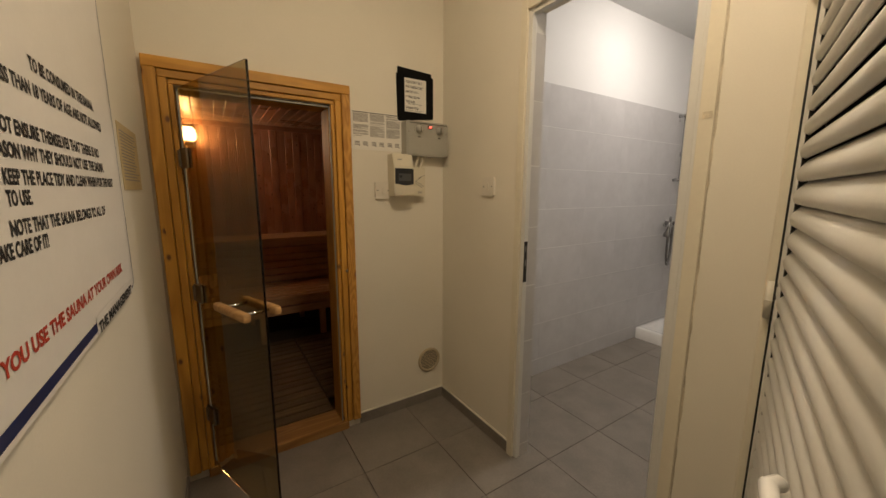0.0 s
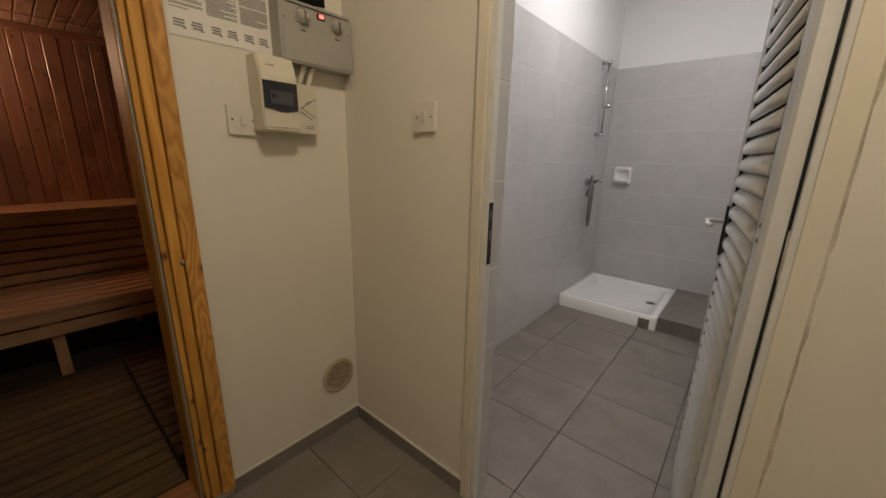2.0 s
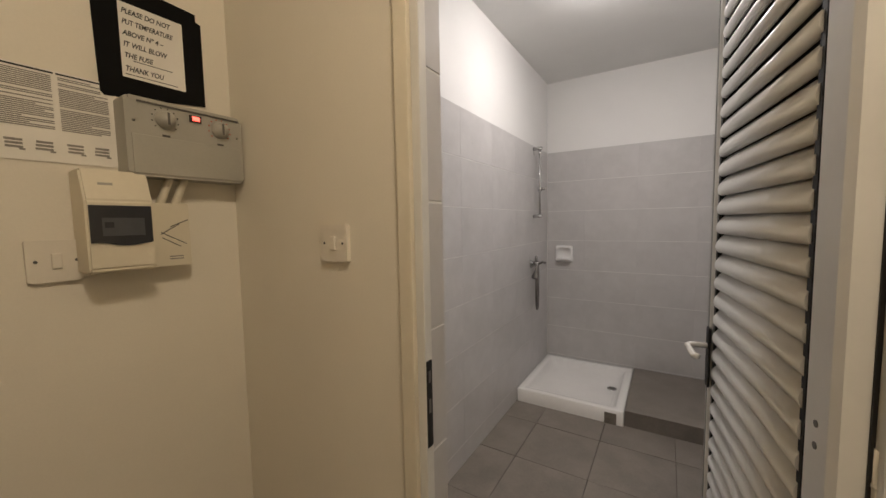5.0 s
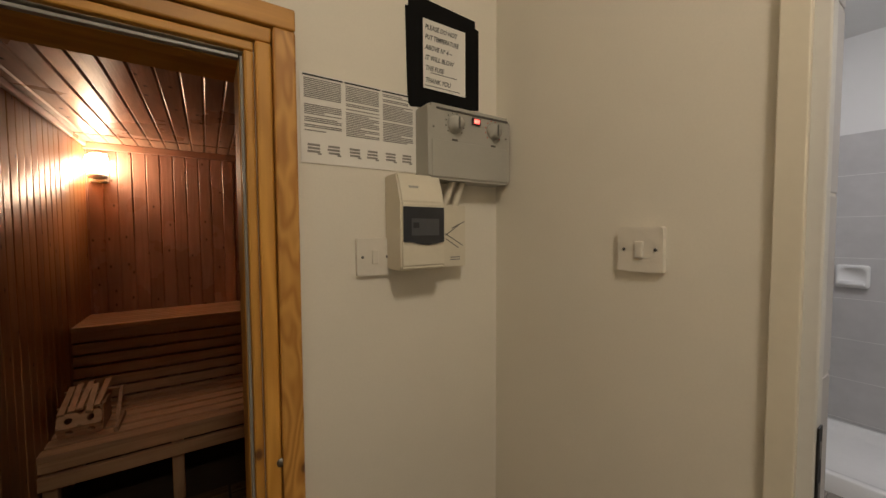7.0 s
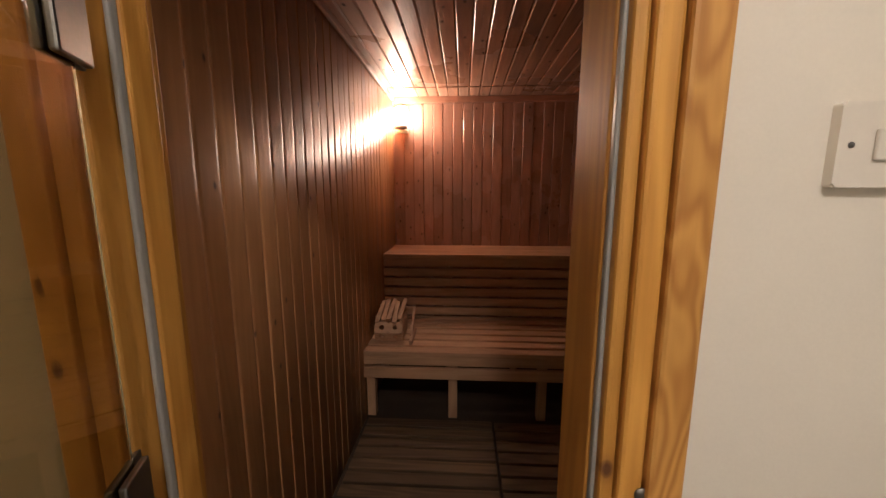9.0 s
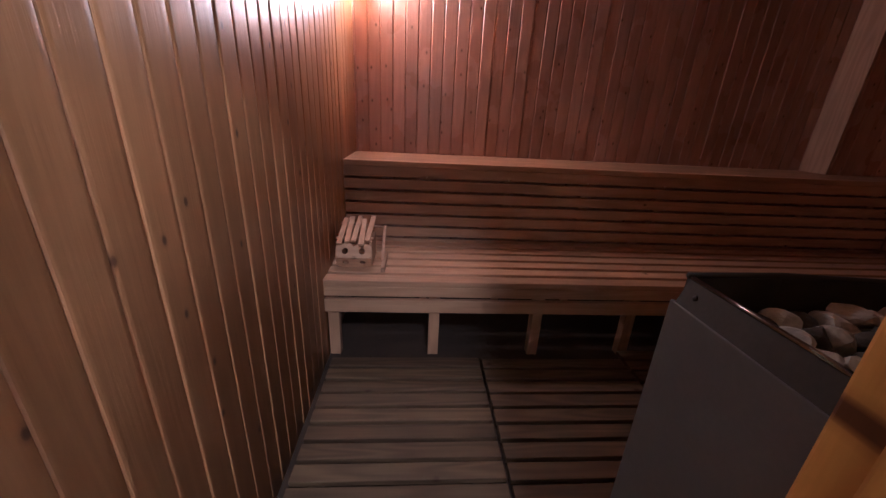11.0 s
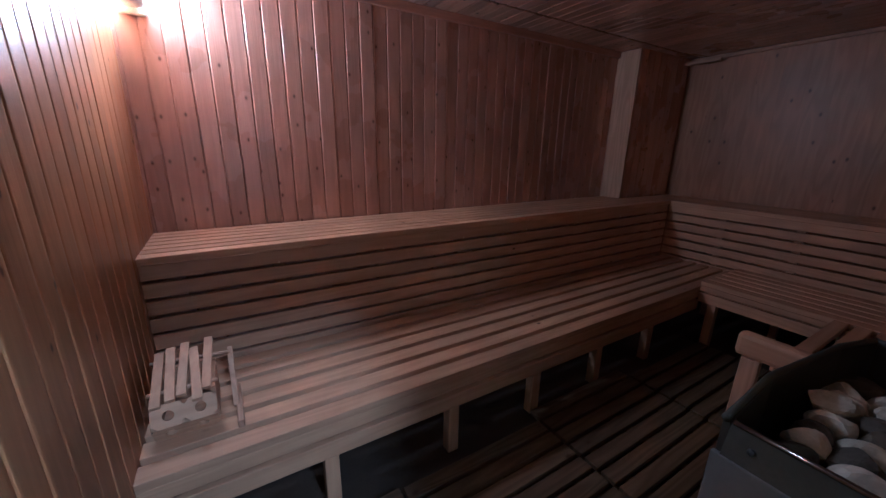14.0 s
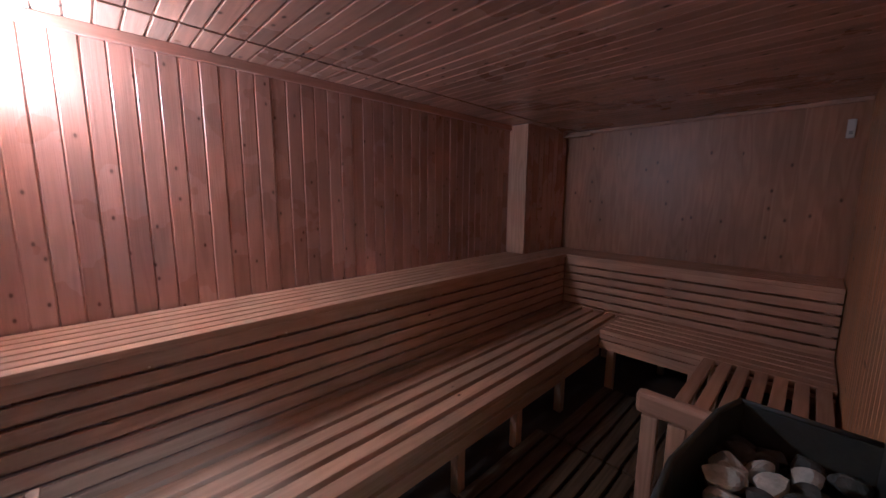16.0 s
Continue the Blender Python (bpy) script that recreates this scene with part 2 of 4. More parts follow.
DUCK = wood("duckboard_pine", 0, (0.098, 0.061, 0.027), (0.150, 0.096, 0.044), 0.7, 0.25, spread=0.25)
FRAME = (0.50, 0.240, 0.030), (0.63, 0.325, 0.050)
FRAME_V = wood("varnished_pine_v", 2, *FRAME, 0.5, 0.30, knot=(0.11, 0.038, 0.010), spread=0.12, stretch=0.15, rings=40.0, grain=0.45, ksize=0.9, face=1)
FRAME_H = wood("varnished_pine_h", 0, *FRAME, 0.5, 0.30, knot=(0.11, 0.038, 0.010), spread=0.12, stretch=0.15, rings=40.0, grain=0.45, ksize=0.9, face=1)
FRAME_FIGURED = wood("varnished_figured_pine", 2, (0.44, 0.200, 0.032), (0.62, 0.325, 0.066), 0.45, 0.35, knot=(0.13, 0.05, 0.012), spread=0.05, stretch=0.30, rings=62.0, grain=0.3, ksize=0.8, nscale=13.0, face=1)
THRESHOLD = wood("worn_threshold_pine", 0, (0.24, 0.115, 0.03), (0.33, 0.17, 0.05), 0.5, 0.3, spread=0.1)
HANDLE_W = wood("handle_wood", 0, (0.52, 0.30, 0.12), (0.64, 0.40, 0.18), 0.45, 0.05, spread=0.05)
GUARD_Z = wood("guard_pine_z", 2, (0.47, 0.29, 0.165), (0.57, 0.36, 0.22), 0.6, 0.15, spread=0.12, grain=0.4)
GUARD_Y = wood("guard_pine_y", 1, (0.47, 0.29, 0.165), (0.57, 0.36, 0.22), 0.6, 0.15, spread=0.12, grain=0.4)


def glass(name, color, rough=0.02):
    m, ns, ls, b = mat(name)
    b.inputs["Base Color"].default_value = (*color, 1)
    b.inputs["Transmission Weight"].default_value = 1.0
    b.inputs["Roughness"].default_value = rough
    b.inputs["IOR"].default_value = 1.45
    return m


SMOKED = glass("smoked_brown_glass", (0.52, 0.42, 0.21))


# ---- building helpers ----
def bm_box(bm, x0, x1, y0, y1, z0, z1, bevel=0.0):
    r = bmesh.ops.create_cube(bm, size=1, matrix=Matrix.Translation(((x0 + x1) / 2, (y0 + y1) / 2, (z0 + z1) / 2)) @ Matrix.Diagonal((x1 - x0, y1 - y0, z1 - z0, 1)))
    if bevel:
        es = list({e for v in r["verts"] for e in v.link_edges})
        bmesh.ops.bevel(bm, geom=es, offset=bevel, segments=2, profile=0.5, affect="EDGES")


def mesh_of(name, bm, material, smooth=False):
    me = bpy.data.meshes.new(name)
    bmesh.ops.recalc_face_normals(bm, faces=bm.faces)
    bm.to_mesh(me)
    bm.free()
    me.materials.append(material)
    if smooth:
        for p in me.polygons:
            p.use_smooth = True
    return me


def part(name, bm, material, parent=None, label="", smooth=False):
    """One mesh object under a thing or a part; the bmesh is in the world's coordinates when its thing stands at the origin."""
    ob = new(name, mesh_of(name, bm, material, smooth))
    if parent is not None:
        ob.parent = parent
    if label:
        ob["label"] = label
    return ob


def thing(name, label, category, group="", kind=""):
    e = new(name)
    e.empty_display_size = 0.05
    return tagged(e, label, category, group, kind)


def box(name, x0, x1, y0, y1, z0, z1, material, parent=None, bevel=0.0, label=""):
    bm = bmesh.new()
    bm_box(bm, x0, x1, y0, y1, z0, z1, bevel)
    return part(name, bm, material, parent, label)


def piece(name, me, place, parent, turn=None):
    ob = new(name, me)
    ob.matrix_basis = Matrix.Translation(place) @ (turn or Matrix.Identity(4))
    ob.parent = parent
    return ob


def structure(name, boxes, material, label, category="wall"):
    bm = bmesh.new()
    for b in boxes:
        bm_box(bm, *b)
    ob = part(name, bm, material)
    return tagged(ob, label, category, kind="structure")


def bm_tube(bm, points, r, seg=10, caps=True):
    """A round bar along a line of points."""
    rings = []
    pts = [Vector(p) for p in points]
    for i, p in enumerate(pts):
        d = (pts[min(i + 1, len(pts) - 1)] - pts[max(i - 1, 0)]).normalized()
        a = d.orthogonal().normalized() if i == 0 else (a - d * a.dot(d)).normalized()
        c = d.cross(a)
        rings.append([bm.verts.new(p + r * (math.cos(2 * math.pi * k / seg) * a + math.sin(2 * math.pi * k / seg) * c)) for k in range(seg)])
    for s, t in zip(rings, rings[1:]):
        for k in range(seg):
            bm.faces.new((s[k], s[(k + 1) % seg], t[(k + 1) % seg], t[k]))
    if caps:
        bm.faces.new(rings[0][::-1])
        bm.faces.new(rings[-1])


def tube(name, points, r, material, parent=None, seg=10, label=""):
    bm = bmesh.new()
    bm_tube(bm, points, r, seg)
    return part(name, bm, material, parent, label, smooth=True)


def bm_lathe(bm, prof, m, seg=32):
    """A body of revolution: prof holds (radius, height), m places its axis z."""
    rings = []
    for r, z in prof:
        if r < 1e-6:
            rings.append([bm.verts.new(m @ Vector((0, 0, z)))] * seg)
        else:
            rings.append([bm.verts.new(m @ Vector((r * math.cos(2 * math.pi * k / seg), r * math.sin(2 * math.pi * k / seg), z))) for k in range(seg)])
    for s, t in zip(rings, rings[1:]):
        for k in range(seg):
            vs = []
            for v in (s[k], s[(k + 1) % seg], t[(k + 1) % seg], t[k]):
                if v not in vs:
                    vs.append(v)
            if len(vs) > 2:
                bm.faces.new(vs)


def lathe(name, prof, m, material, parent=None, seg=32, label=""):
    bm = bmesh.new()
    bm_lathe(bm, prof, m, seg)
    return part(name, bm, material, parent, label, smooth=True)


def bm_prism(bm, outline, m, depth):
    """An outline in the plane xy of m, drawn out along its z by depth."""
    a = [bm.verts.new(m @ Vector((x, y, 0))) for x, y in outline]
    b = [bm.verts.new(m @ Vector((x, y, depth))) for x, y in outline]
    n = len(a)
    for i in range(n):
        bm.faces.new((a[i], a[(i + 1) % n], b[(i + 1) % n], b[i]))
    bm.faces.new(a[::-1])
    bm.faces.new(b)


def rounded(x0, x1, y0, y1, r, seg=5):
    pts = []
    for cx, cy, a0 in ((x1 - r, y1 - r, 0), (x0 + r, y1 - r, 90), (x0 + r, y0 + r, 180), (x1 - r, y0 + r, 270)):
        for k in range(seg + 1):
            a = radians(a0 + 90 * k / seg)
            pts.append((cx + r * math.cos(a), cy + r * math.sin(a)))
    return pts


def text_mesh(words, size, material, m, parent, name="lettering", align="LEFT", squeeze=1.0, shear=0.0, bold=0.0, span=0.0):
    cu = bpy.data.curves.new("lettering", "FONT")
    cu.body, cu.size, cu.align_x, cu.shear = words, size, align, shear
    cu.resolution_u, cu.offset = 3, bold
    tmp = bpy.data.objects.new("tmp", cu)
    scene.collection.objects.link(tmp)
    dg = bpy.context.evaluated_depsgraph_get()
    me = bpy.data.meshes.new_from_object(tmp.evaluated_get(dg))
    bpy.data.objects.remove(tmp)
    if span:
        xs = [v.co.x for v in me.vertices]
        squeeze = span / (max(xs) - min(xs))
    me.transform(m @ Matrix.Diagonal((squeeze, 1, 1, 1)))
    me.materials.clear()
    me.materials.append(material)
    ob = new(name, me)
    ob.parent = parent
    return ob


ON_A = lambda x, y, z: Matrix.Translation((x, y, z)) @ Euler((radians(90), 0, 0)).to_matrix().to_4x4()          # faces -y, reads along +x
ON_L = lambda x, y, z: Matrix.Translation((x, y, z)) @ Euler((radians(90), 0, radians(90))).to_matrix().to_4x4()  # faces +x, reads along +y
ON_B = lambda x, y, z: Matrix.Translation((x, y, z)) @ Euler((radians(90), 0, radians(-90))).to_matrix().to_4x4()  # faces -x, reads along -y


# ---- large structure ----
floor = structure("floor", [(-1.6, 2.95, HY - 0.2, 2.6, -0.2, -0.012)], GROUT_FLOOR, "grey tiled floor with dark dirty joints", "floor")
# wall with the sauna door; between shower and sauna it is thicker
structure("wall_north", [(XL, DX0, 0, YJ - 0.004, -0.01, 2.6), (DX1, 0.0, 0, 0.13, -0.01, 2.6), (DX0, DX1, 0, 0.13, DZ, 2.6), (0.0, WB, 0, 0.13, -0.01, 2.6)],
          PLASTER, "cream plastered wall with the sauna door in it")
structure("wall_west", [(XL - 0.15, XL, HY, YJ - 0.004, -0.01, 2.6)], PLASTER, "cream plastered wall with a notice board")
structure("wall_east", [(0, WB, SY1, 0, -0.01, 2.6), (0, WB, SY0, SY1, SZ, 2.6), (0, WB, -1.555, SY0, -0.01, 2.6),
                        (0, WB, HY, -2.42, -0.01, 2.6), (0, WB, -2.42, -1.555, 2.03, 2.6)], PLASTER, "cream plastered wall with two louvred doors")
structure("wall_south", [(XL - 0.15, WB, HY - 0.15, HY, -0.01, 2.6)], PLASTER, "cream plastered end wall of the hall")
structure("ceiling_hall", [(XL - 0.15, WB, HY - 0.15, 0.13, 2.6, 2.7), (XL, 0, HY, 0, ZC, 2.6)], CEILING, "white painted hall ceiling", "ceiling")
structure("closet_walls", [(WB, 0.9, -1.66, -1.62, -0.01, 2.6), (WB, 0.9, -2.6, -2.5, -0.01, 2.6), (0.9, 1.0, -2.6, -1.62, -0.01, 2.6), (WB, 0.9, -2.5, -1.66, 2.5, 2.6)],
          PLASTER, "plain walls of the room behind the second louvred door")
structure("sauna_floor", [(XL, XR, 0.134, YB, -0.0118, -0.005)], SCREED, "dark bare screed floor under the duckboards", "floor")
# shower room
shower_north = structure("shower_wall_north", [(WB, SHX + 0.15, SHY1 + 0.006, 0.13, -0.01, 2.6)], PLASTER_WHITE, "white plaster above grey wall tiles beside the shower")
shower_east = structure("shower_wall_east", [(SHX + 0.006, SHX + 0.15, SHY0 - 0.15, SHY1 + 0.006, -0.01, 2.6)], PLASTER_WHITE, "white plaster above grey wall tiles behind the shower tray")
structure("shower_wall_south", [(WB, SHX + 0.006, SHY0 - 0.15, SHY0, -0.01, 2.6)], PLASTER_WHITE, "white plastered wall of the shower room")
structure("shower_ceiling", [(WB, SHX + 0.15, SHY0 - 0.15, 0.13, ZC, 2.7)], CEILING, "white painted shower room ceiling", "ceiling")
# sauna shell behind its boards
sauna_west = structure("sauna_wall_west", [(XL - 0.15, XL - 0.022, YJ - 0.004, 2.5, -0.01, 2.1)], DARK_VOID, "reddish pine tongue-and-groove sauna wall")
sauna_north = structure("sauna_wall_north", [(XL - 0.022, 2.6, YB + 0.022, 2.5, -0.01, 2.1)], DARK_VOID, "reddish pine tongue-and-groove wall behind the benches")
sauna_east = structure("sauna_wall_east", [(XR + 0.022, 2.6, 0.13, YB + 0.022, -0.01, 2.1)], DARK_VOID, "sauna end wall of wide knotty pine panels")
sauna_south = structure("sauna_wall_south", [(XL - 0.022, DX0, YJ - 0.004, YJ, -0.01, 2.0), (-0.46, XR + 0.022, 0.134, YF - 0.016, -0.01, 2.0), (DX1, XR + 0.022, 0.13, 0.134, -0.01, 2.0), (DX0, DX1, 0.13, 0.134, DZ, 2.0)],
                        DARK_VOID, "pine boarded inner wall beside the sauna door")


def hall_lamp(name, x, y, material, label):
    t = thing(name, label, "ceiling lamp")
    lathe("base", [(0.0, 0.0), (0.15, 0.0), (0.155, -0.006), (0.15, -0.012), (0.0, -0.012)], Matrix.Translation((x, y, ZC)), PLASTIC_WHITE, t)
    lathe("shade", [(0.135, -0.013), (0.140, -0.028), (0.128, -0.048), (0.095, -0.064), (0.05, -0.072), (0.0, -0.074)], Matrix.Translation((x, y, ZC)), material, t, 24, "lit opal glass shade")
    return t


hall_lamp("ceiling_lamp", -0.66, -1.38, HALL_GLOW, "round opal ceiling lamp giving warm light")
hall_lamp("ceiling_lamp", 1.385, -0.83, SHOWER_GLOW, "round opal ceiling lamp, lit, in the shower room")

# ---- sauna boards ----
def board_mesh(name, w, length, axis, face, t, c, material, gap=0.0005, crown=0.0):
    """A board with chamfered long edges and a slightly crowned face. axis: along which it runs; face: outward normal of the shown side, as an axis letter with sign."""
    bm = bmesh.new()
    e = c * 1.15 + gap
    top = [(e + (w - 2 * e) * k / 8, t - crown * (k / 4 - 1) ** 2) for k in range(9)] if crown else [(e, t), (w - e, t)]
    prof = [(gap, 0), (gap, t - c - crown)] + top + [(w - gap, t - c - crown), (w - gap, 0)]
    m = {("z", "-y"): Matrix(((1, 0, 0, 0), (0, -1, 0, 0), (0, 0, 1, 0), (0, 0, 0, 1))),
         ("z", "+x"): Matrix(((0, 1, 0, 0), (1, 0, 0, 0), (0, 0, 1, 0), (0, 0, 0, 1))),
         ("z", "-x"): Matrix(((0, -1, 0, 0), (1, 0, 0, 0), (0, 0, 1, 0), (0, 0, 0, 1))),
         ("z", "+y"): Matrix(((1, 0, 0, 0), (0, 1, 0, 0), (0, 0, 1, 0), (0, 0, 0, 1))),
         ("y", "-z"): Matrix(((1, 0, 0, 0), (0, 0, 1, 0), (0, -1, 0, 0), (0, 0, 0, 1)))}[(axis, face)]
    bm_prism(bm, prof, m, length)
    me = mesh_of(name, bm, material)
    k = "xyz".index(face[1])
    for p in me.polygons:
        p.use_smooth = bool(crown) and abs(p.normal[k]) > 0.9
    return me


random.seed(3)
def warp(axis, most):
    """A small lean of one board about its long axis, as boards cup and twist."""
    return Matrix.Rotation(radians(random.uniform(-most, most)), 4, axis)


me_back = [board_mesh("board", BOARD, ZS + 0.02, "z", "-y", t, 0.0042, PANEL_V, 0.0002) for t in (0.0212, 0.022, 0.0228)]
x = XL + 0.010 - BOARD
while x < XR - 0.001:
    piece("board", random.choice(me_back), (x, YB + 0.022, -0.005), sauna_north, warp("Z", 0.9))
    x += BOARD
me_left = [board_mesh("board", BOARD, ZS + 0.02, "z", "+x", t, 0.0020, PANEL_L, 0.0002, 0.0003) for t in (0.0215, 0.022, 0.0226)]
y = YJ
while y < YB:
    piece("board", random.choice(me_left), (XL - 0.022, y, -0.005), sauna_west, warp("Z", 0.8))
    y += BOARD
me_right = board_mesh("board", 0.142, ZS + 0.02, "z", "-x", 0.022, 0.0008, PANEL_R, 0.0)
y = 0.134
while y < YB:
    piece("board", me_right, (XR + 0.022, y, -0.005), sauna_east)
    y += 0.142
me_front = board_mesh("board", 0.07, ZS - 0.005, "z", "+y", 0.016, 0.006, PANEL_L)
piece("board", me_front, (DX1 + 0.045, 0.134, 0.0), sauna_south)
x = -0.46
while x < XR:
    piece("board", me_front, (x, YF - 0.016, 0.0), sauna_south)
    x += 0.07

bm = bmesh.new()
for x0, y0, ln in ((XL - 0.02, YJ, 2.098 - YJ), (XL - 0.02, 2.118, 0.26)):
    x = x0
    while x < XR + 0.02:
        prof = [(0.0004, 0), (0.0004, 0.0125), (0.0065, 0.018), (BOARD - 0.0065, 0.018), (BOARD - 0.0004, 0.0125), (BOARD - 0.0004, 0)]
        m = Matrix(((1, 0, 0, x), (0, 0, 1, y0), (0, -1, 0, ZS + 0.018), (0, 0, 0, 1)))
        bm_prism(bm, prof, m, ln)
        x += BOARD
bm_box(bm, XL - 0.15, 2.6, YJ - 0.004, 2.5, ZS + 0.02, ZS + 0.15)
tagged(part("sauna_ceiling", bm, PANEL_C), "pine boarded sauna ceiling with a dark joint across", "ceiling", kind="structure")

trim = thing("trim", "narrow pine corner batten under the sauna ceiling", "trim", kind="structure")
box("batten", XL, 1.671, YB - 0.022, YB, ZS - 0.045, ZS, PANEL_H, trim, 0.004)
box("joint_strip", XL, XR, 2.0985, 2.1175, ZS + 0.006, ZS + 0.018, DARK_VOID, trim, 0.0, "dark strip in the ceiling joint")
box("batten", XL, XL + 0.018, 0.152, YB - 0.023, ZS - 0.03, ZS, PANEL_C, trim, 0.004)
box("batten", XR - 0.02, XR, YF + 0.002, 2.10, ZS - 0.028, ZS - 0.003, GUARD_Y, trim, 0.004)
box("batten", 2.27, 2.295, 1.92, 2.178, ZS - 0.055, ZS - 0.032, GUARD_Y, trim, 0.004)

# boxed-in column in the far corner
col = thing("wall_column", "boxed-in pine column standing in the sauna corner", "column", kind="structure")
box("board", 1.672, 1.694, 2.182, YB, 0.80, ZS - 0.003, GUARD_Z, col, 0.003, "pale smooth side board")
me_col = board_mesh("board", 0.082, ZS - 0.80, "z", "-y", 0.02, 0.005, PANEL_V)
for k in range(8):
    piece("board", me_col, (1.695 + 0.082 * k, 2.202, 0.80), col)


# ---- benches ----
UZ, LZ = 0.832, 0.394
BF, LF = 1.931, 1.395          # fronts of the upper and lower rear benches
RXU, RXL = 1.955, 1.43          # fronts of the upper and lower benches by the end wall


def slat(name, x0, x1, y0, y1, z0, z1, material, parent):
    return box(name, x0, x1, y0, y1, z0, z1, material, parent, 0.003)


ub = thing("upper_bench", "long slatted pine upper bench with a boarded front", "bench", "sauna benches")
for k in range(7):
    y0 = BF + 0.0 + k * 0.062
    slat("slat", XL, XR, y0, min(y0 + 0.050, YB), UZ - 0.028, UZ, BENCH_X, ub)
slat("fascia", XL, RXU, BF + 0.006, BF + 0.026, UZ - 0.085, UZ - 0.029, BENCH_X, ub)
for k in range(6):
    z1 = UZ - 0.097 - k * 0.0665
    slat("front_board", XL, RXU, BF + 0.006, BF + 0.026, z1 - 0.0535, z1, BENCH_X, ub)
for k in range(7):
    xx = -0.898 + k * 0.4475
    if xx < RXU:
        # added bright disc, drawn for the dot of light in the gap at each support
        lathe("screw", [(0, 0), (0.0045, 0), (0.004, 0.0015), (0, 0.002)], Matrix.Translation((xx, BF + 0.006, 0.752)) @ Euler((radians(90), 0, 0)).to_matrix().to_4x4(), BRIGHT_DOT, ub, 10)
        box("support", xx - 0.02, xx + 0.02, BF + 0.027, BF + 0.065, 0.0, UZ - 0.03, BENCH_Z, ub)

lb = thing("lower_bench", "long slatted pine lower bench on square legs", "bench", "sauna benches")
for k in range(6):
    y0 = LF + k * 0.0905
    slat("slat", XL, XR, y0, y0 + 0.064, LZ - 0.028, LZ, BENCH_X, lb)
slat("fascia", XL, RXL + 0.02, LF + 0.002, LF + 0.024, LZ - 0.077, LZ - 0.029, BENCH_X, lb)
slat("rail", XL, RXL + 0.02, LF - 0.004, LF + 0.020, LZ - 0.152, LZ - 0.090, BENCH_X, lb)
for xx in (-1.308, -0.856, -0.374, 0.08, 0.53, 1.0):
    box("leg", xx - 0.024, xx + 0.024, LF + 0.025, LF + 0.07, 0.0, LZ - 0.029, BENCH_Z, lb, 0.003)
    box("cross_bar", xx - 0.02, xx + 0.02, LF + 0.071, BF, LZ - 0.075, LZ - 0.029, BENCH_Y, lb)

ur = thing("upper_bench", "slatted pine upper bench along the end wall", "bench", "sauna benches")
for k in range(6):
    x0 = RXU + k * 0.07
    slat("slat", x0, min(x0 + 0.058, XR), YF + 0.006, BF - 0.003, UZ - 0.028, UZ, BENCH_Y, ur)
slat("fascia", RXU + 0.006, RXU + 0.026, YF + 0.006, BF + 0.004, UZ - 0.085, UZ - 0.029, BENCH_Y, ur)
for k in range(6):
    z1 = UZ - 0.097 - k * 0.0665
    slat("front_board", RXU + 0.006, RXU + 0.026, YF + 0.006, BF + 0.004, z1 - 0.0535, z1, BENCH_Y, ur)
for yy in (0.33, 0.72, 1.14, 1.56):
    box("support", RXU + 0.027, RXU + 0.065, yy - 0.02, yy + 0.02, 0.0, UZ - 0.03, BENCH_Z, ur)

RZ = 0.432
lr = thing("lower_bench", "slatted pine lower bench along the end wall", "bench", "sauna benches")
for k in range(6):
    x0 = RXL + k * 0.088
    slat("slat", x0, x0 + 0.072, YF + 0.006, LF - 0.003, RZ - 0.028, RZ, BENCH_Y, lr)
slat("fascia", RXL + 0.002, RXL + 0.024, 0.80, LF - 0.002, RZ - 0.060, RZ - 0.029, BENCH_Y, lr)
slat("rail", RXL + 0.002, RXL + 0.024, 0.80, LF - 0.002, RZ - 0.134, RZ - 0.072, BENCH_Y, lr)
for yy in (0.85, 1.32):
    box("leg", RXL + 0.025, RXL + 0.07, yy - 0.024, yy + 0.024, 0.0, RZ - 0.029, BENCH_Z, lr, 0.003)

fb = thing("lower_bench", "short slatted pine bench beside the heater guard", "bench", "sauna benches")
for k in range(7):
    y1 = 0.802 - k * 0.0745
    slat("slat", 0.66, RXL - 0.003, y1 - 0.053, y1, RZ - 0.028, RZ, BENCH_X, fb)
for xx in (0.70, 1.38):
    box("cross_bar", xx - 0.02, xx + 0.02, 0.290, 0.77, RZ - 0.074, RZ - 0.029, BENCH_Y, fb)
    for yy in (0.316, 0.74):
        box("leg", xx - 0.024, xx + 0.024, yy - 0.024, yy + 0.024, 0.0, RZ - 0.075, BENCH_Z, fb)

# ---- duckboards on the sauna floor ----
def duckboard(x0, x1, shift):
    t = thing("duckboard", "worn brown slatted duckboard lying on the sauna floor", "duckboard", "sauna duckboards")
    y = (0.16 if x1 < -0.6 else YF + 0.008) + shift
    while y < 1.35:
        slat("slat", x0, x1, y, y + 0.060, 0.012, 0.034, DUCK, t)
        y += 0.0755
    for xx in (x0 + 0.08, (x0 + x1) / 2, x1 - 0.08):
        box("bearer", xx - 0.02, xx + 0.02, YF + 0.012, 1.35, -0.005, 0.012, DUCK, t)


duckboard(XL + 0.03, -0.648, 0.0)
duckboard(-0.636, 0.03, 0.018)
duckboard(0.045, 0.70, 0.006)
duckboard(0.715, 1.44, 0.012)

# ---- heater with stones and guard ----
HX0, HX1, HY0, HZ = -0.440, 0.165, YF + 0.006, 0.757
heater = thing("sauna_heater", "grey steel sauna heater with a bowed front and open stone bed", "heater")


def bowed(x):
    """How far the heater's front stands out at x: flat facets round a shallow bow."""
    return 0.602 - (0.20 if x < -0.20 else 0.50) * (x + 0.20) ** 2


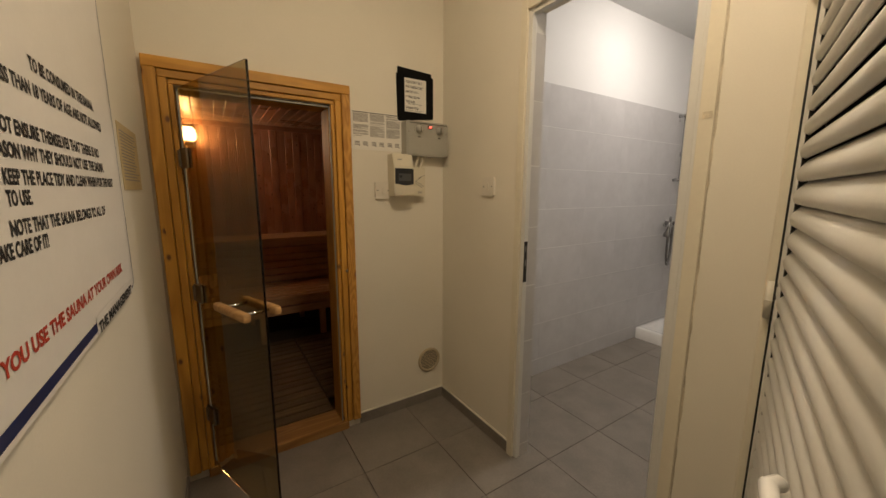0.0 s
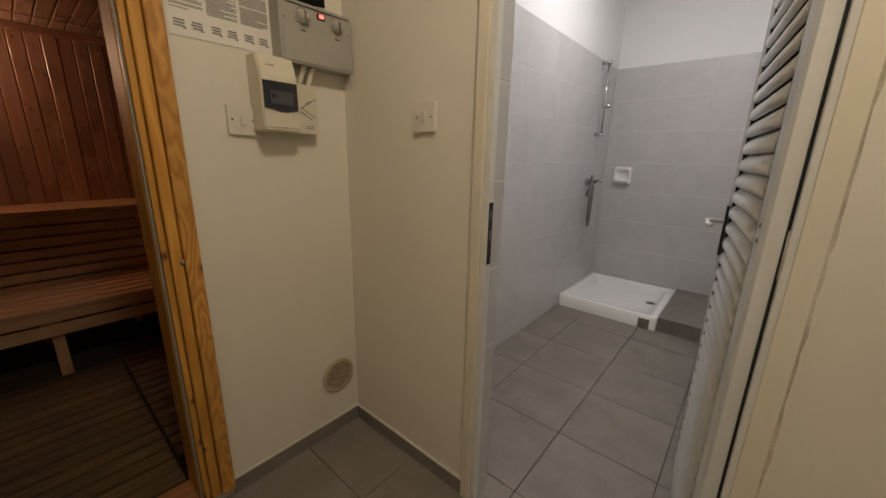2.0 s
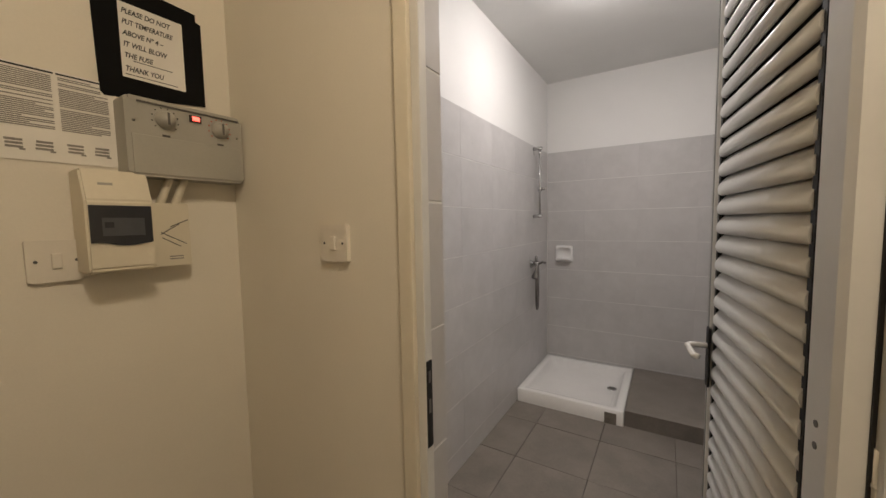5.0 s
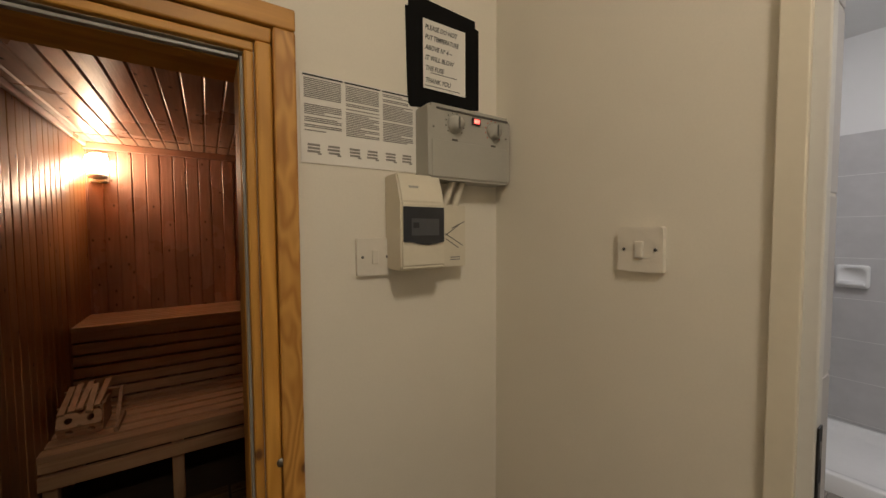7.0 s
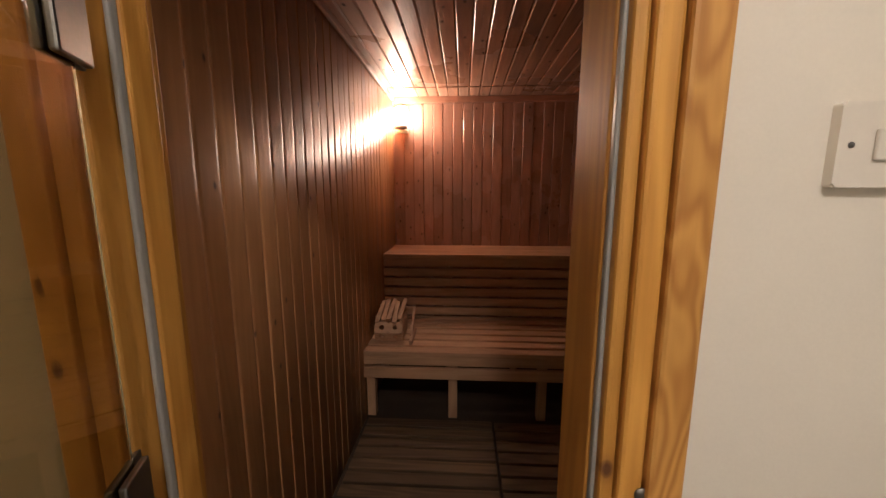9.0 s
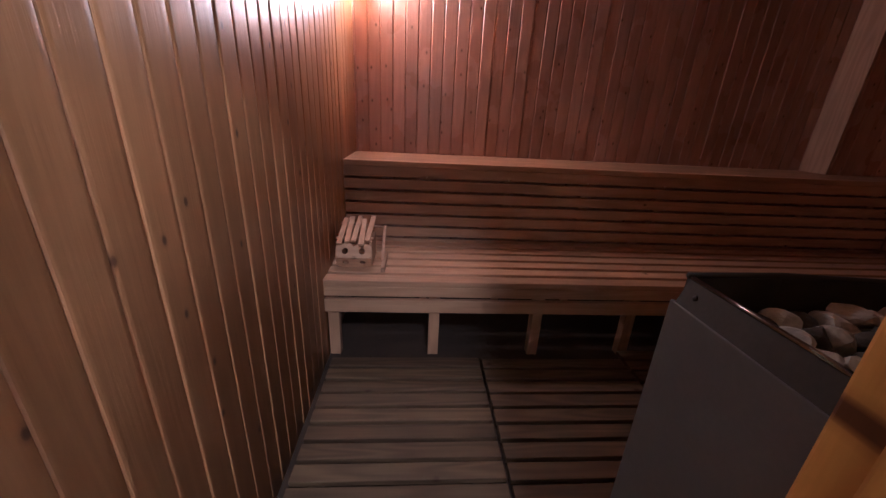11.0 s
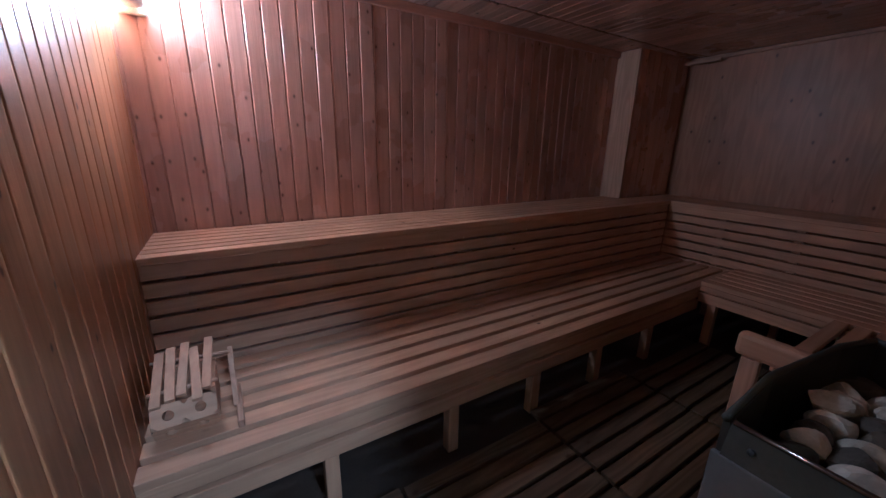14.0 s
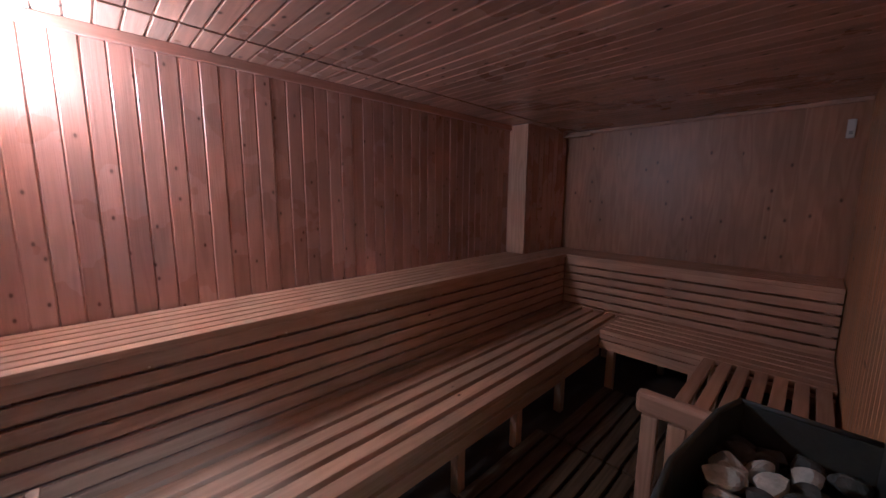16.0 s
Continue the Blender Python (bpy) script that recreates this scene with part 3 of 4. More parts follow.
FRONT = (HX0, -0.215, 0.055, HX1)
TOP = HZ + 0.048
box("side_panel", HX0, HX0 + 0.010, HY0, bowed(HX0), 0.10, HZ, HEATER_GREY, heater, 0.003, "plain grey enamelled side")
box("side_panel", HX1 - 0.010, HX1, HY0, bowed(HX1), 0.10, TOP, HEATER_DARK, heater, 0.003)
for xa, xb in zip(FRONT, FRONT[1:]):
    ya, yb = bowed(xa), bowed(xb)
    xa += 0.011 if xa == HX0 else 0.0
    xb -= 0.011 if xb == HX1 else 0.0
    bm = bmesh.new()
    bm_prism(bm, [(xa, ya), (xb, yb), (xb, yb - 0.010), (xa, ya - 0.010)], Matrix.Translation((0, 0, 0.10)), TOP - 0.10)
    for v in bm.verts:
        if v.co.x < HX0 + 0.02 and v.co.z > HZ:
            v.co.x += 0.012
    part("front_panel", bm, HEATER_DARK, heater)
box("back_panel", HX0 + 0.013, HX1 - 0.013, HY0, HY0 + 0.012, 0.10, HZ + 0.09, HEATER_DARK, heater)
box("stone_tray", HX0 + 0.013, HX1 - 0.013, HY0 + 0.013, 0.52, HZ - 0.14, HZ - 0.075, HEATER_DARK, heater)
bm = bmesh.new()
bm_prism(bm, [(HX0 + 0.003, 0), (HX0 + 0.007, 0), (HX0 + 0.024, TOP - HZ), (HX0 + 0.020, TOP - HZ)], Matrix(((1, 0, 0, 0), (0, 0, 1, HY0), (0, 1, 0, HZ), (0, 0, 0, 1))), bowed(HX0) - HY0 - 0.012)
part("collar", bm, HEATER_DARK, heater, "slanting dark steel collar")
tube("rim", [(HX0 + 0.022, HY0 + 0.004, TOP + 0.004), (HX0 + 0.022, bowed(HX0) - 0.014, TOP + 0.004)], 0.0045, CHROME_DARK, heater, 10, "worn bright steel edge")
tube("rim", [(x, bowed(x) - 0.005 - (0.014 if x == HX0 else 0.0), TOP + 0.004) for x in (HX0 + 0.022,) + FRONT[1:]], 0.0065, HEATER_DARK, heater)
tube("rim", [(HX1 - 0.005, HY0 + 0.012, TOP + 0.004), (HX1 - 0.005, bowed(HX1) - 0.006, TOP + 0.004)], 0.0065, HEATER_DARK, heater)
lathe("rivet", [(0, 0), (0.006, 0), (0.005, 0.002), (0, 0.003)], Matrix.Translation((HX0 + 0.012, bowed(HX0) - 0.045, HZ + 0.025)) @ Euler((0, radians(-70), 0)).to_matrix().to_4x4(), BLACK, heater, 12)
for xx in (HX0 + 0.05, HX1 - 0.05):
    for yy in (HY0 + 0.05, 0.48):
        box("foot", xx - 0.02, xx + 0.02, yy - 0.02, yy + 0.02, 0.034, 0.10, HEATER_DARK, heater)


def stone_mesh(sx, sy, sz):
    """A broken stone: a ball cut back by a handful of planes."""
    bm = bmesh.new()
    bmesh.ops.create_icosphere(bm, subdivisions=3, radius=1.0)
    for q in range(9):
        n = Vector((random.gauss(0, 1), random.gauss(0, 1), random.gauss(0, 1))).normalized()
        h = random.uniform(0.55, 0.85)
        for v in bm.verts:
            d = v.co.dot(n) - h
            if d > 0:
                v.co -= n * d
    for v in bm.verts:
        v.co = Vector((v.co.x * sx, v.co.y * sy, v.co.z * sz)) * random.uniform(0.985, 1.015)
    return bm


random.seed(8)
for k in range(88):
    i, j = k % 11, k // 11 % 4
    high = k >= 44
    size = random.uniform(0.85, 1.2)
    bm = stone_mesh(0.036 * size, 0.029 * size, 0.026 * size)
    cx = HX0 + 0.060 + i * 0.049 + random.uniform(-0.014, 0.014)
    cy = HY0 + 0.050 + j * 0.062 + random.uniform(-0.014, 0.014)
    if high and (cx < -0.35 or cx > 0.02 or cy > 0.54):
        bm.free()
        continue
    turn = Euler((random.uniform(-0.5, 0.5), random.uniform(-0.5, 0.5), random.random() * 6)).to_matrix().to_4x4()
    cz = HZ - 0.050 + (0.036 if high else 0.0) + random.uniform(0, 0.012)
    bmesh.ops.transform(bm, matrix=Matrix.Translation((cx, cy, cz)) @ turn, verts=bm.verts)
    # lower layer all dark, about three quarters of the upper layer pale
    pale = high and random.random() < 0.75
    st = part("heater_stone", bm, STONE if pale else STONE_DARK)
    tagged(st, "pale angular sauna stone lying in the heater" if pale else "dark sauna stone lying in the heater", "stone", "stones in the heater")

guard = thing("heater_guard", "low pine guard rail fence beside the heater", "guard rail")
GX = 0.360
box("top_rail", GX - 0.022, GX + 0.03, YF + 0.006, 0.828, 0.565, 0.645, GUARD_Y, guard, 0.016)
yy = 0.805
while yy > 0.34:
    box("slat", GX - 0.018, GX + 0.006, yy - 0.052, yy, 0.034, 0.564, GUARD_Z, guard, 0.003)
    yy -= 0.082

# ---- slatted wooden lamp shade set down on the lower bench ----
RX0, RX1, RY0, RY1 = -1.305, -1.148, 1.505, 1.715
shade = thing("wooden_lamp_shade", "pine slatted corner lamp shade with round holes, lying on the bench", "lamp shade")


def holed(z0, z1, y0, y1, holes, name):
    """A thin leaning board with round holes right through it."""
    h = math.hypot(z1 - z0, y1 - y0)
    ang = math.atan2(z1 - z0, y1 - y0)
    m = Matrix.Translation((0, y0, z0)) @ Euler((ang, 0, 0)).to_matrix().to_4x4()
    bm = bmesh.new()
    n = 14
    cells = len(holes)
    w = (RX1 - RX0) / cells
    for lay, zz in ((0, 0.0), (1, -0.012)):
        for c, hx in enumerate(holes):
            x0 = RX0 + c * w
            rim = [Vector((hx + 0.014 * math.cos(2 * math.pi * k / n), h / 2 + 0.014 * math.sin(2 * math.pi * k / n), zz)) for k in range(n)]
            outer = []
            for k in range(n):
                a = 2 * math.pi * k / n
                dx, dy = math.cos(a), math.sin(a)
                sx = ((x0 + w - hx) / dx if dx > 1e-6 else (x0 - hx) / dx if dx < -1e-6 else 1e9)
                sy = (h / 2) / abs(dy) if abs(dy) > 1e-6 else 1e9
                s = min(sx, sy)
                outer.append(Vector((hx + dx * s, h / 2 + dy * s, zz)))
            for k in range(n):
                q = [rim[k], rim[(k + 1) % n], outer[(k + 1) % n], outer[k]]
                bm.faces.new([bm.verts.new(m @ v) for v in q])
            if lay == 0:
                for k in range(n):
                    a, b = rim[k], rim[(k + 1) % n]
                    d = Vector((0, 0, -0.012))
                    bm.faces.new([bm.verts.new(m @ v) for v in (a, b, b + d, a + d)])
    for (xa, ya), (xb, yb) in (((RX0, 0), (RX1, 0)), ((RX1, 0), (RX1, h)), ((RX1, h), (RX0, h)), ((RX0, h), (RX0, 0))):
        bm.faces.new([bm.verts.new(m @ Vector(v)) for v in ((xa, ya, 0), (xb, yb, 0), (xb, yb, -0.012), (xa, ya, -0.012))])
    return part(name, bm, BENCH_X, shade)


holed(LZ + 0.002, 0.452, RY0 + 0.028, RY0, (-1.264, -1.188), "lower_panel")
holed(0.452, 0.508, RY0, RY0 + 0.03, (-1.264, -1.188), "upper_panel")
holed(LZ + 0.002, 0.52, RY1 - 0.02, RY1, (-1.264, -1.188), "back_panel")
for k in range(5):
    x0 = RX0 + 0.002 + k * 0.0312
    bm = bmesh.new()
    bm_box(bm, -0.0125, 0.0125, -0.105, 0.105, -0.006, 0.006, 0.002)
    slip, yaw = ((0.0, 0), (0.006, 1.5), (0.022, -2), (-0.012, 3), (0.026, -3))[k]
    bmesh.ops.transform(bm, matrix=Matrix.Translation((x0 + 0.014, (RY0 + RY1) / 2 + 0.01 + slip, 0.542 + 0.005 * (k % 2) + slip * 0.3)) @ Euler((radians(17), 0, radians(yaw))).to_matrix().to_4x4(), verts=bm.verts)
    part("top_slat", bm, BENCH_Y, shade)
box("bottom_board", RX0 + 0.01, RX1 - 0.01, RY0 + 0.03, RY1 - 0.02, LZ + 0.001, LZ + 0.012, BENCH_X, shade)
box("side_board", RX1 - 0.012, RX1, RY0 + 0.045, RY1 - 0.01, 0.40, 0.515, BENCH_Y, shade)
box("side_board", RX0, RX0 + 0.012, RY0 + 0.045, RY1 - 0.01, 0.40, 0.515, BENCH_Y, shade)
tube("dowel", [(RX0 - 0.006, RY0 + 0.07, 0.522), (RX1 + 0.008, RY0 + 0.07, 0.522)], 0.006, GUARD_Y, shade)
tube("dowel", [(RX0 - 0.006, RY1 - 0.03, 0.562), (RX1 + 0.045, RY1 - 0.03, 0.545)], 0.005, GUARD_Y, shade)
bm = bmesh.new()
bm_box(bm, -0.008, 0.008, -0.1, 0.1, -0.006, 0.006, 0.002)
bmesh.ops.transform(bm, matrix=Matrix.Translation((RX1 + 0.045, 1.645, 0.478)) @ Euler((radians(40), 0, 0)).to_matrix().to_4x4(), verts=bm.verts)
part("loose_slat", bm, GUARD_Y, shade)
box("loose_slat", RX1 + 0.045, RX1 + 0.063, 1.480, 1.685, LZ + 0.001, LZ + 0.026, GUARD_Y, shade, 0.003)

# ---- corner lamp ----
lamp = thing("sauna_wall_lamp", "small frosted glass wall lamp glowing in the corner", "wall lamp")
lx, ly = -1.265, 2.285
box("back_plate", lx - 0.045, lx + 0.045, YB - 0.03, YB - 0.001, 1.67, 1.86, PLASTIC_WHITE, lamp, 0.006)
lathe("socket", [(0, 0), (0.045, 0), (0.05, 0.012), (0.045, 0.03), (0, 0.03)], Matrix.Translation((lx, ly, 1.69)), PLASTIC_WHITE, lamp, 20)
lathe("glass", [(0.042, 0.0), (0.056, 0.02), (0.062, 0.06), (0.052, 0.10), (0.024, 0.122), (0.0, 0.125)], Matrix.Translation((lx, ly, 1.722)), SAUNA_GLOW, lamp, 20, "lit frosted glass")

sensor = thing("temperature_sensor", "small white temperature sensor on the pine end wall", "sensor")
box("body", XR - 0.026, XR - 0.001, 0.335, 0.372, 1.69, 1.80, PLASTIC_WHITE, sensor, 0.005)
box("clip", XR - 0.03, XR - 0.0265, 0.345, 0.362, 1.71, 1.73, PLASTIC_GREY, sensor)

# ---- sauna door: frame and smoked glass leaf ----
frame_ob = thing("door_frame", "varnished yellow pine frame round the sauna door", "door frame", kind="structure")
steps = ((0.0, 0.043, -0.030), (0.043, 0.073, -0.022), (0.073, 0.092, -0.014))   # from the outer edge inwards: reach and front
OX0, OX1, OZ = -1.324, -0.546, 1.777
for a, b, yf in steps:
    g = 0.0015
    box("jamb_board", OX0 + a, OX0 + b - g, yf, 0.0 if a < 0.07 else 0.10, 0.045, OZ - b + g, FRAME_V, frame_ob, 0.0035)
    box("jamb_board", OX1 - b + g, OX1 - a, yf, 0.0 if a < 0.07 else 0.10, 0.045, OZ - b + g, FRAME_V if a else FRAME_FIGURED, frame_ob, 0.005)
    box("head_board", OX0 + a, OX1 - a, yf, 0.0 if a < 0.07 else 0.10, OZ - b + g, OZ - a, FRAME_H, frame_ob, 0.0035)
JX0, JX1, JZ = OX0 + 0.098, OX1 - 0.092, OZ - 0.098
for x0, x1, ys, ye in ((JX0 - 0.006, JX0 + 0.006, 0.020, YJ + 0.006), (JX1 - 0.006, JX1 + 0.004, 0.0, 0.136)):
    box("seal", x0 + 0.002, x1 - 0.002, ys, ys + 0.013, 0.045, JZ, SEAL, frame_ob, 0.003, "pale grey rubber seal")
    box("jamb_lining", x0, x1, ys + 0.0135, ye, 0.045, JZ, FRAME_V, frame_ob, 0.004)
box("seal", JX0 + 0.006, JX1 - 0.006, 0.0, 0.014, JZ - 0.006, JZ, SEAL, frame_ob, 0.001)
box("head_lining", JX0 + 0.006, JX1 - 0.006, 0.016, 0.128, JZ - 0.006, JZ, FRAME_H, frame_ob, 0.001)
box("inner_architrave", JX0 - 0.040, JX0 - 0.007, YJ + 0.001, YJ + 0.012, 0.034, JZ + 0.04, FRAME_V, frame_ob, 0.003)
box("inner_architrave", JX1 + 0.012, JX1 + 0.058, 0.137, 0.178, 0.034, JZ + 0.04, FRAME_V, frame_ob, 0.004)
box("inner_architrave", JX0 + 0.003, JX1 - 0.003, 0.132, 0.150, JZ - 0.002, JZ + 0.04, FRAME_H, frame_ob, 0.004)
box("threshold", JX0 - 0.03, JX1 + 0.03, -0.016, 0.135, -0.010, 0.044, THRESHOLD, frame_ob, 0.006, "worn pine threshold board")
for px, pz in ((-0.590, 0.88),):
    lathe("screw_plug", [(0, 0), (0.009, 0), (0.009, 0.0015), (0, 0.002)], Matrix.Translation((px, -0.022, pz)) @ Euler((radians(90), 0, 0)).to_matrix().to_4x4(), STEEL, frame_ob, 14)

leaf = thing("glass_door", "smoked brown glass sauna door standing open into the hall", "door")
hx, hy = -1.218, -0.034
ang = math.atan2(-0.50, 0.195)
LEAF = Matrix.Translation((hx, hy, 0)) @ Matrix.Rotation(ang, 4, "Z")   # x along the leaf


def on_leaf(name, bm, material, parent, label="", smooth=False):
    bmesh.ops.transform(bm, matrix=LEAF, verts=bm.verts)
    return part(name, bm, material, parent, label, smooth)


bm = bmesh.new()
bm_box(bm, 0.004, 0.530, -0.004, 0.004, 0.06, 1.670, 0.001)
pane = on_leaf("pane", bm, SMOKED, leaf, "clear smoked brown glass")
for z in (0.316, 0.865, 1.408):
    bm = bmesh.new()
    bm_box(bm, -0.012, 0.046, -0.014, -0.0045, z - 0.038, z + 0.038, 0.003)
    bm_box(bm, -0.012, 0.046, 0.0045, 0.014, z - 0.038, z + 0.038, 0.003)
    bm_tube(bm, [(-0.014, -0.012, z - 0.03), (-0.014, -0.012, z + 0.03)], 0.008)
    bm_box(bm, -0.05, -0.014, -0.012, -0.004, z - 0.036, z + 0.036, 0.002)
    on_leaf("hinge", bm, STEEL, leaf, "worn steel glass-door hinge")
for s in (-1, 1):
    bm = bmesh.new()
    bm_box(bm, 0.285, 0.515, s * 0.052 - 0.013, s * 0.052 + 0.013, 0.862, 0.892, 0.008)
    on_leaf("handle", bm, HANDLE_W, leaf, "pale wooden bar handle", True)
for a in (0.33, 0.47):
    bm = bmesh.new()
    bm_tube(bm, [(a, -0.04, 0.877), (a, 0.04, 0.877)], 0.006)
    on_leaf("handle_pin", bm, CHROME, leaf, "", True)

# ---- notices and switchgear on the north wall ----
poster = thing("instruction_sheet", "printed white instruction sheet taped to the wall", "poster")
box("sheet", -0.533, -0.255, -0.0025, -0.0005, 1.482, 1.668, PAPER, poster)
random.seed(12)
for c in range(3):
    x0, x1 = -0.525 + c * 0.088, -0.525 + c * 0.088 + 0.078
    box("print_block", x0 - 0.002, x1 + 0.004, -0.0031, -0.0026, 1.6615, 1.6650, INK, poster)
    bm = bmesh.new()
    z = 1.655
    while z > 1.545:
        w = x1 if random.random() < 0.7 else x0 + (x1 - x0) * random.uniform(0.3, 0.9)
        if random.random() > 0.12:
            bm_box(bm, x0, w, -0.0031, -0.0026, z, z + 0.0022)
        z -= 0.0038
    part("print_block", bm, INK_GREY, poster)
    for k in range(2):
        xx = x0 + 0.004 + k * 0.042
        bm = bmesh.new()
        for zz in (1.504, 1.511, 1.518):
            bm_box(bm, xx + random.uniform(0, 0.004), xx + 0.027, -0.0031, -0.0026, zz, zz + 0.0045)
        bm_box(bm, xx + 0.022, xx + 0.03, -0.0031, -0.0026, 1.5005, 1.504)
        part("print_block", bm, INK_GREY, poster)

note = thing("taped_notice", "handwritten notice on white paper in black card", "notice")
bm = bmesh.new()
out = [(-0.283, 1.650), (-0.276, 1.642), (-0.066, 1.668), (-0.066, 1.880), (-0.078, 1.884), (-0.078, 1.902), (-0.279, 1.912), (-0.280, 1.880), (-0.288, 1.878)]
bm_prism(bm, out, ON_A(0, -0.0005, 0), 0.004)
part("black_card", bm, CARD_BLACK, note)
box("paper", -0.241, -0.112, -0.0056, -0.0047, 1.694, 1.862, PAPER, note)
for words, z in (("PLEASE DO NOT", 1.838), ("PUT TEMPERATURE", 1.814), ("ABOVE N\u00ba 4 \u2013", 1.789), ("IT WILL BLOW", 1.764), ("THE FUSE", 1.739), ("THANK YOU", 1.709)):
    text_mesh(words, 0.0165, INK, ON_A(-0.236, -0.0062, z), note, squeeze=0.78 if len(words) < 15 else 0.70, shear=0.25, bold=0.0004)
box("underline", -0.220, -0.140, -0.0062, -0.0057, 1.7335, 1.7350, INK, note)
box("underline", -0.236, -0.130, -0.0062, -0.0057, 1.7005, 1.7020, INK, note)

ctrl = thing("heater_control_box", "grey plastic heater control box with two dials and red light", "control box")
bm = bmesh.new()
bm_prism(bm, rounded(-0.262, 0.0 - 0.004, 1.462, 1.640, 0.010), ON_A(0, 0, 0), 0.060)
bmesh.ops.bevel(bm, geom=[e for e in bm.edges if abs(e.verts[0].co.y + 0.06) < 1e-4 and abs(e.verts[1].co.y + 0.06) < 1e-4], offset=0.006, segments=2, affect="EDGES")
part("housing", bm, PLASTIC_GREY, ctrl)
box("top_rib", -0.238, -0.012, -0.0625, -0.0602, 1.628, 1.632, PLASTIC_DARK, ctrl)
box("lower_cover", -0.252, -0.012, -0.0630, -0.0602, 1.468, 1.556, PLASTIC_GREY, ctrl, 0.001)
for kx, kz in ((-0.185, 1.598), (-0.062, 1.598)):
    m = Matrix.Translation((kx, -0.0602, kz)) @ Euler((radians(90), 0, 0)).to_matrix().to_4x4()
    knob = lathe("dial", [(0, 0), (0.021, 0), (0.021, 0.004), (0.018, 0.006), (0.016, 0.018), (0, 0.019)], m, PLASTIC_GREY, ctrl, 28)
    box("pointer", kx - 0.002, kx + 0.002, -0.0815, -0.0795, kz - 0.014, kz + 0.014, PLASTIC_DARK, knob)
    bm = bmesh.new()
    for k in range(10):
        a = radians(-40 + k * 29)
        bm_box(bm, kx + 0.027 * math.cos(a) - 0.0013, kx + 0.027 * math.cos(a) + 0.0013, -0.0612, -0.0603, kz + 0.027 * math.sin(a) - 0.0013, kz + 0.027 * math.sin(a) + 0.0013)
    part("scale_marks", bm, INK if kx < -0.1 else INK_RED, ctrl)
    box("dial_label", kx - 0.008, kx + 0.008, -0.0612, -0.0603, kz - 0.040, kz - 0.035, PLASTIC_DARK, ctrl)
box("lamp_bezel", -0.133, -0.107, -0.0645, -0.0603, 1.606, 1.622, INK, ctrl)
box("indicator_lamp", -0.128, -0.112, -0.0665, -0.0646, 1.609, 1.619, RED_LED, ctrl, 0.0, "glowing red indicator")
for kx in (-0.246, -0.017):
    lathe("screw", [(0, 0), (0.003, 0), (0.003, 0.001), (0, 0.0012)], Matrix.Translation((kx, -0.0603, 1.585)) @ Euler((radians(90), 0, 0)).to_matrix().to_4x4(), STEEL, ctrl, 10)
for k in range(2):
    x0 = -0.185 + k * 0.032
    bm = bmesh.new()
    pts = [(x0 - 0.012, -0.025, 1.395), (x0 + 0.0, -0.027, 1.43), (x0 + 0.014, -0.03, 1.468)]
    rings = []
    for j in range(33):
        f = j / 32
        p = Vector(pts[0]).lerp(Vector(pts[1]), f * 2) if f < 0.5 else Vector(pts[1]).lerp(Vector(pts[2]), f * 2 - 1)
        r = 0.0108 if j % 2 else 0.0086
        rings.append([bm.verts.new(p + Vector((r * math.cos(math.pi * q / 6), r * math.sin(math.pi * q / 6), 0))) for q in range(12)])
    for lo, hi in zip(rings, rings[1:]):
        for q in range(12):
            bm.faces.new((lo[q], lo[(q + 1) % 12], hi[(q + 1) % 12], hi[q]))
    cd = part("cable_conduit", bm, PLASTIC_CREAM, ctrl, "ribbed cream conduit", True)

brk = thing("breaker_box", "cream plastic breaker enclosure with a smoked window", "breaker box")
bm = bmesh.new()
prof = [(0, 1.249), (0.078, 1.249), (0.085, 1.258), (0.085, 1.402), (0.062, 1.468), (0, 1.468)]
bm_prism(bm, prof, Matrix(((0, 0, 1, -0.346), (-1, 0, 0, 0), (0, 1, 0, 0), (0, 0, 0, 1))), 0.115)
bmesh.ops.bevel(bm, geom=list(bm.edges), offset=0.004, segments=2, affect="EDGES")
part("housing", bm, PLASTIC_CREAM, brk)
bm = bmesh.new()
win = [(-0.341, 1.314), (-0.318, 1.313), (-0.300, 1.308), (-0.280, 1.306), (-0.262, 1.308), (-0.236, 1.313), (-0.236, 1.392), (-0.341, 1.392)]
bm_prism(bm, win, ON_A(0, -0.0842, 0), 0.004)
w = part("window", bm, SMOKE_WINDOW, brk, "smoked plastic flap")
box("breaker", -0.322, -0.250, -0.0887, -0.0883, 1.328, 1.366, PLASTIC_SMOKY, w)
box("breaker_toggle", -0.318, -0.303, -0.0893, -0.0888, 1.345, 1.357, SMOKE_WINDOW, w)
box("logo_plate", -0.320, -0.296, -0.0735, -0.070, 1.432, 1.440, PLASTIC_GREY, brk)
iso = thing("isolator_box", "cream plastic junction cover with moulded lines", "junction box")
bm = bmesh.new()
bm_prism(bm, rounded(-0.2295, -0.143, 1.249, 1.402, 0.004), ON_A(0, 0, 0), 0.045)
part("housing", bm, PLASTIC_CREAM, iso)
for (xa, za), (xb, zb) in (((-0.205, 1.327), (-0.165, 1.352)), ((-0.205, 1.332), (-0.152, 1.302)), ((-0.203, 1.319), (-0.165, 1.296)), ((-0.185, 1.345), (-0.146, 1.362))):
    bm = bmesh.new()
    bm_tube(bm, [(xa, -0.0448, za), (xb, -0.0448, zb)], 0.0012, 6)
    part("moulded_line", bm, PLASTIC_DARK, iso)
for zz in (1.262, 1.268):
    box("print_block", -0.190, -0.160, -0.0456, -0.0451, zz + 0.003, zz + 0.006, INK_GREY, iso)


for t in (poster, note, ctrl, brk, iso):
    for c in t.children:
        c.matrix_basis = Matrix.Translation((-0.002, 0, 0.007)) @ c.matrix_basis


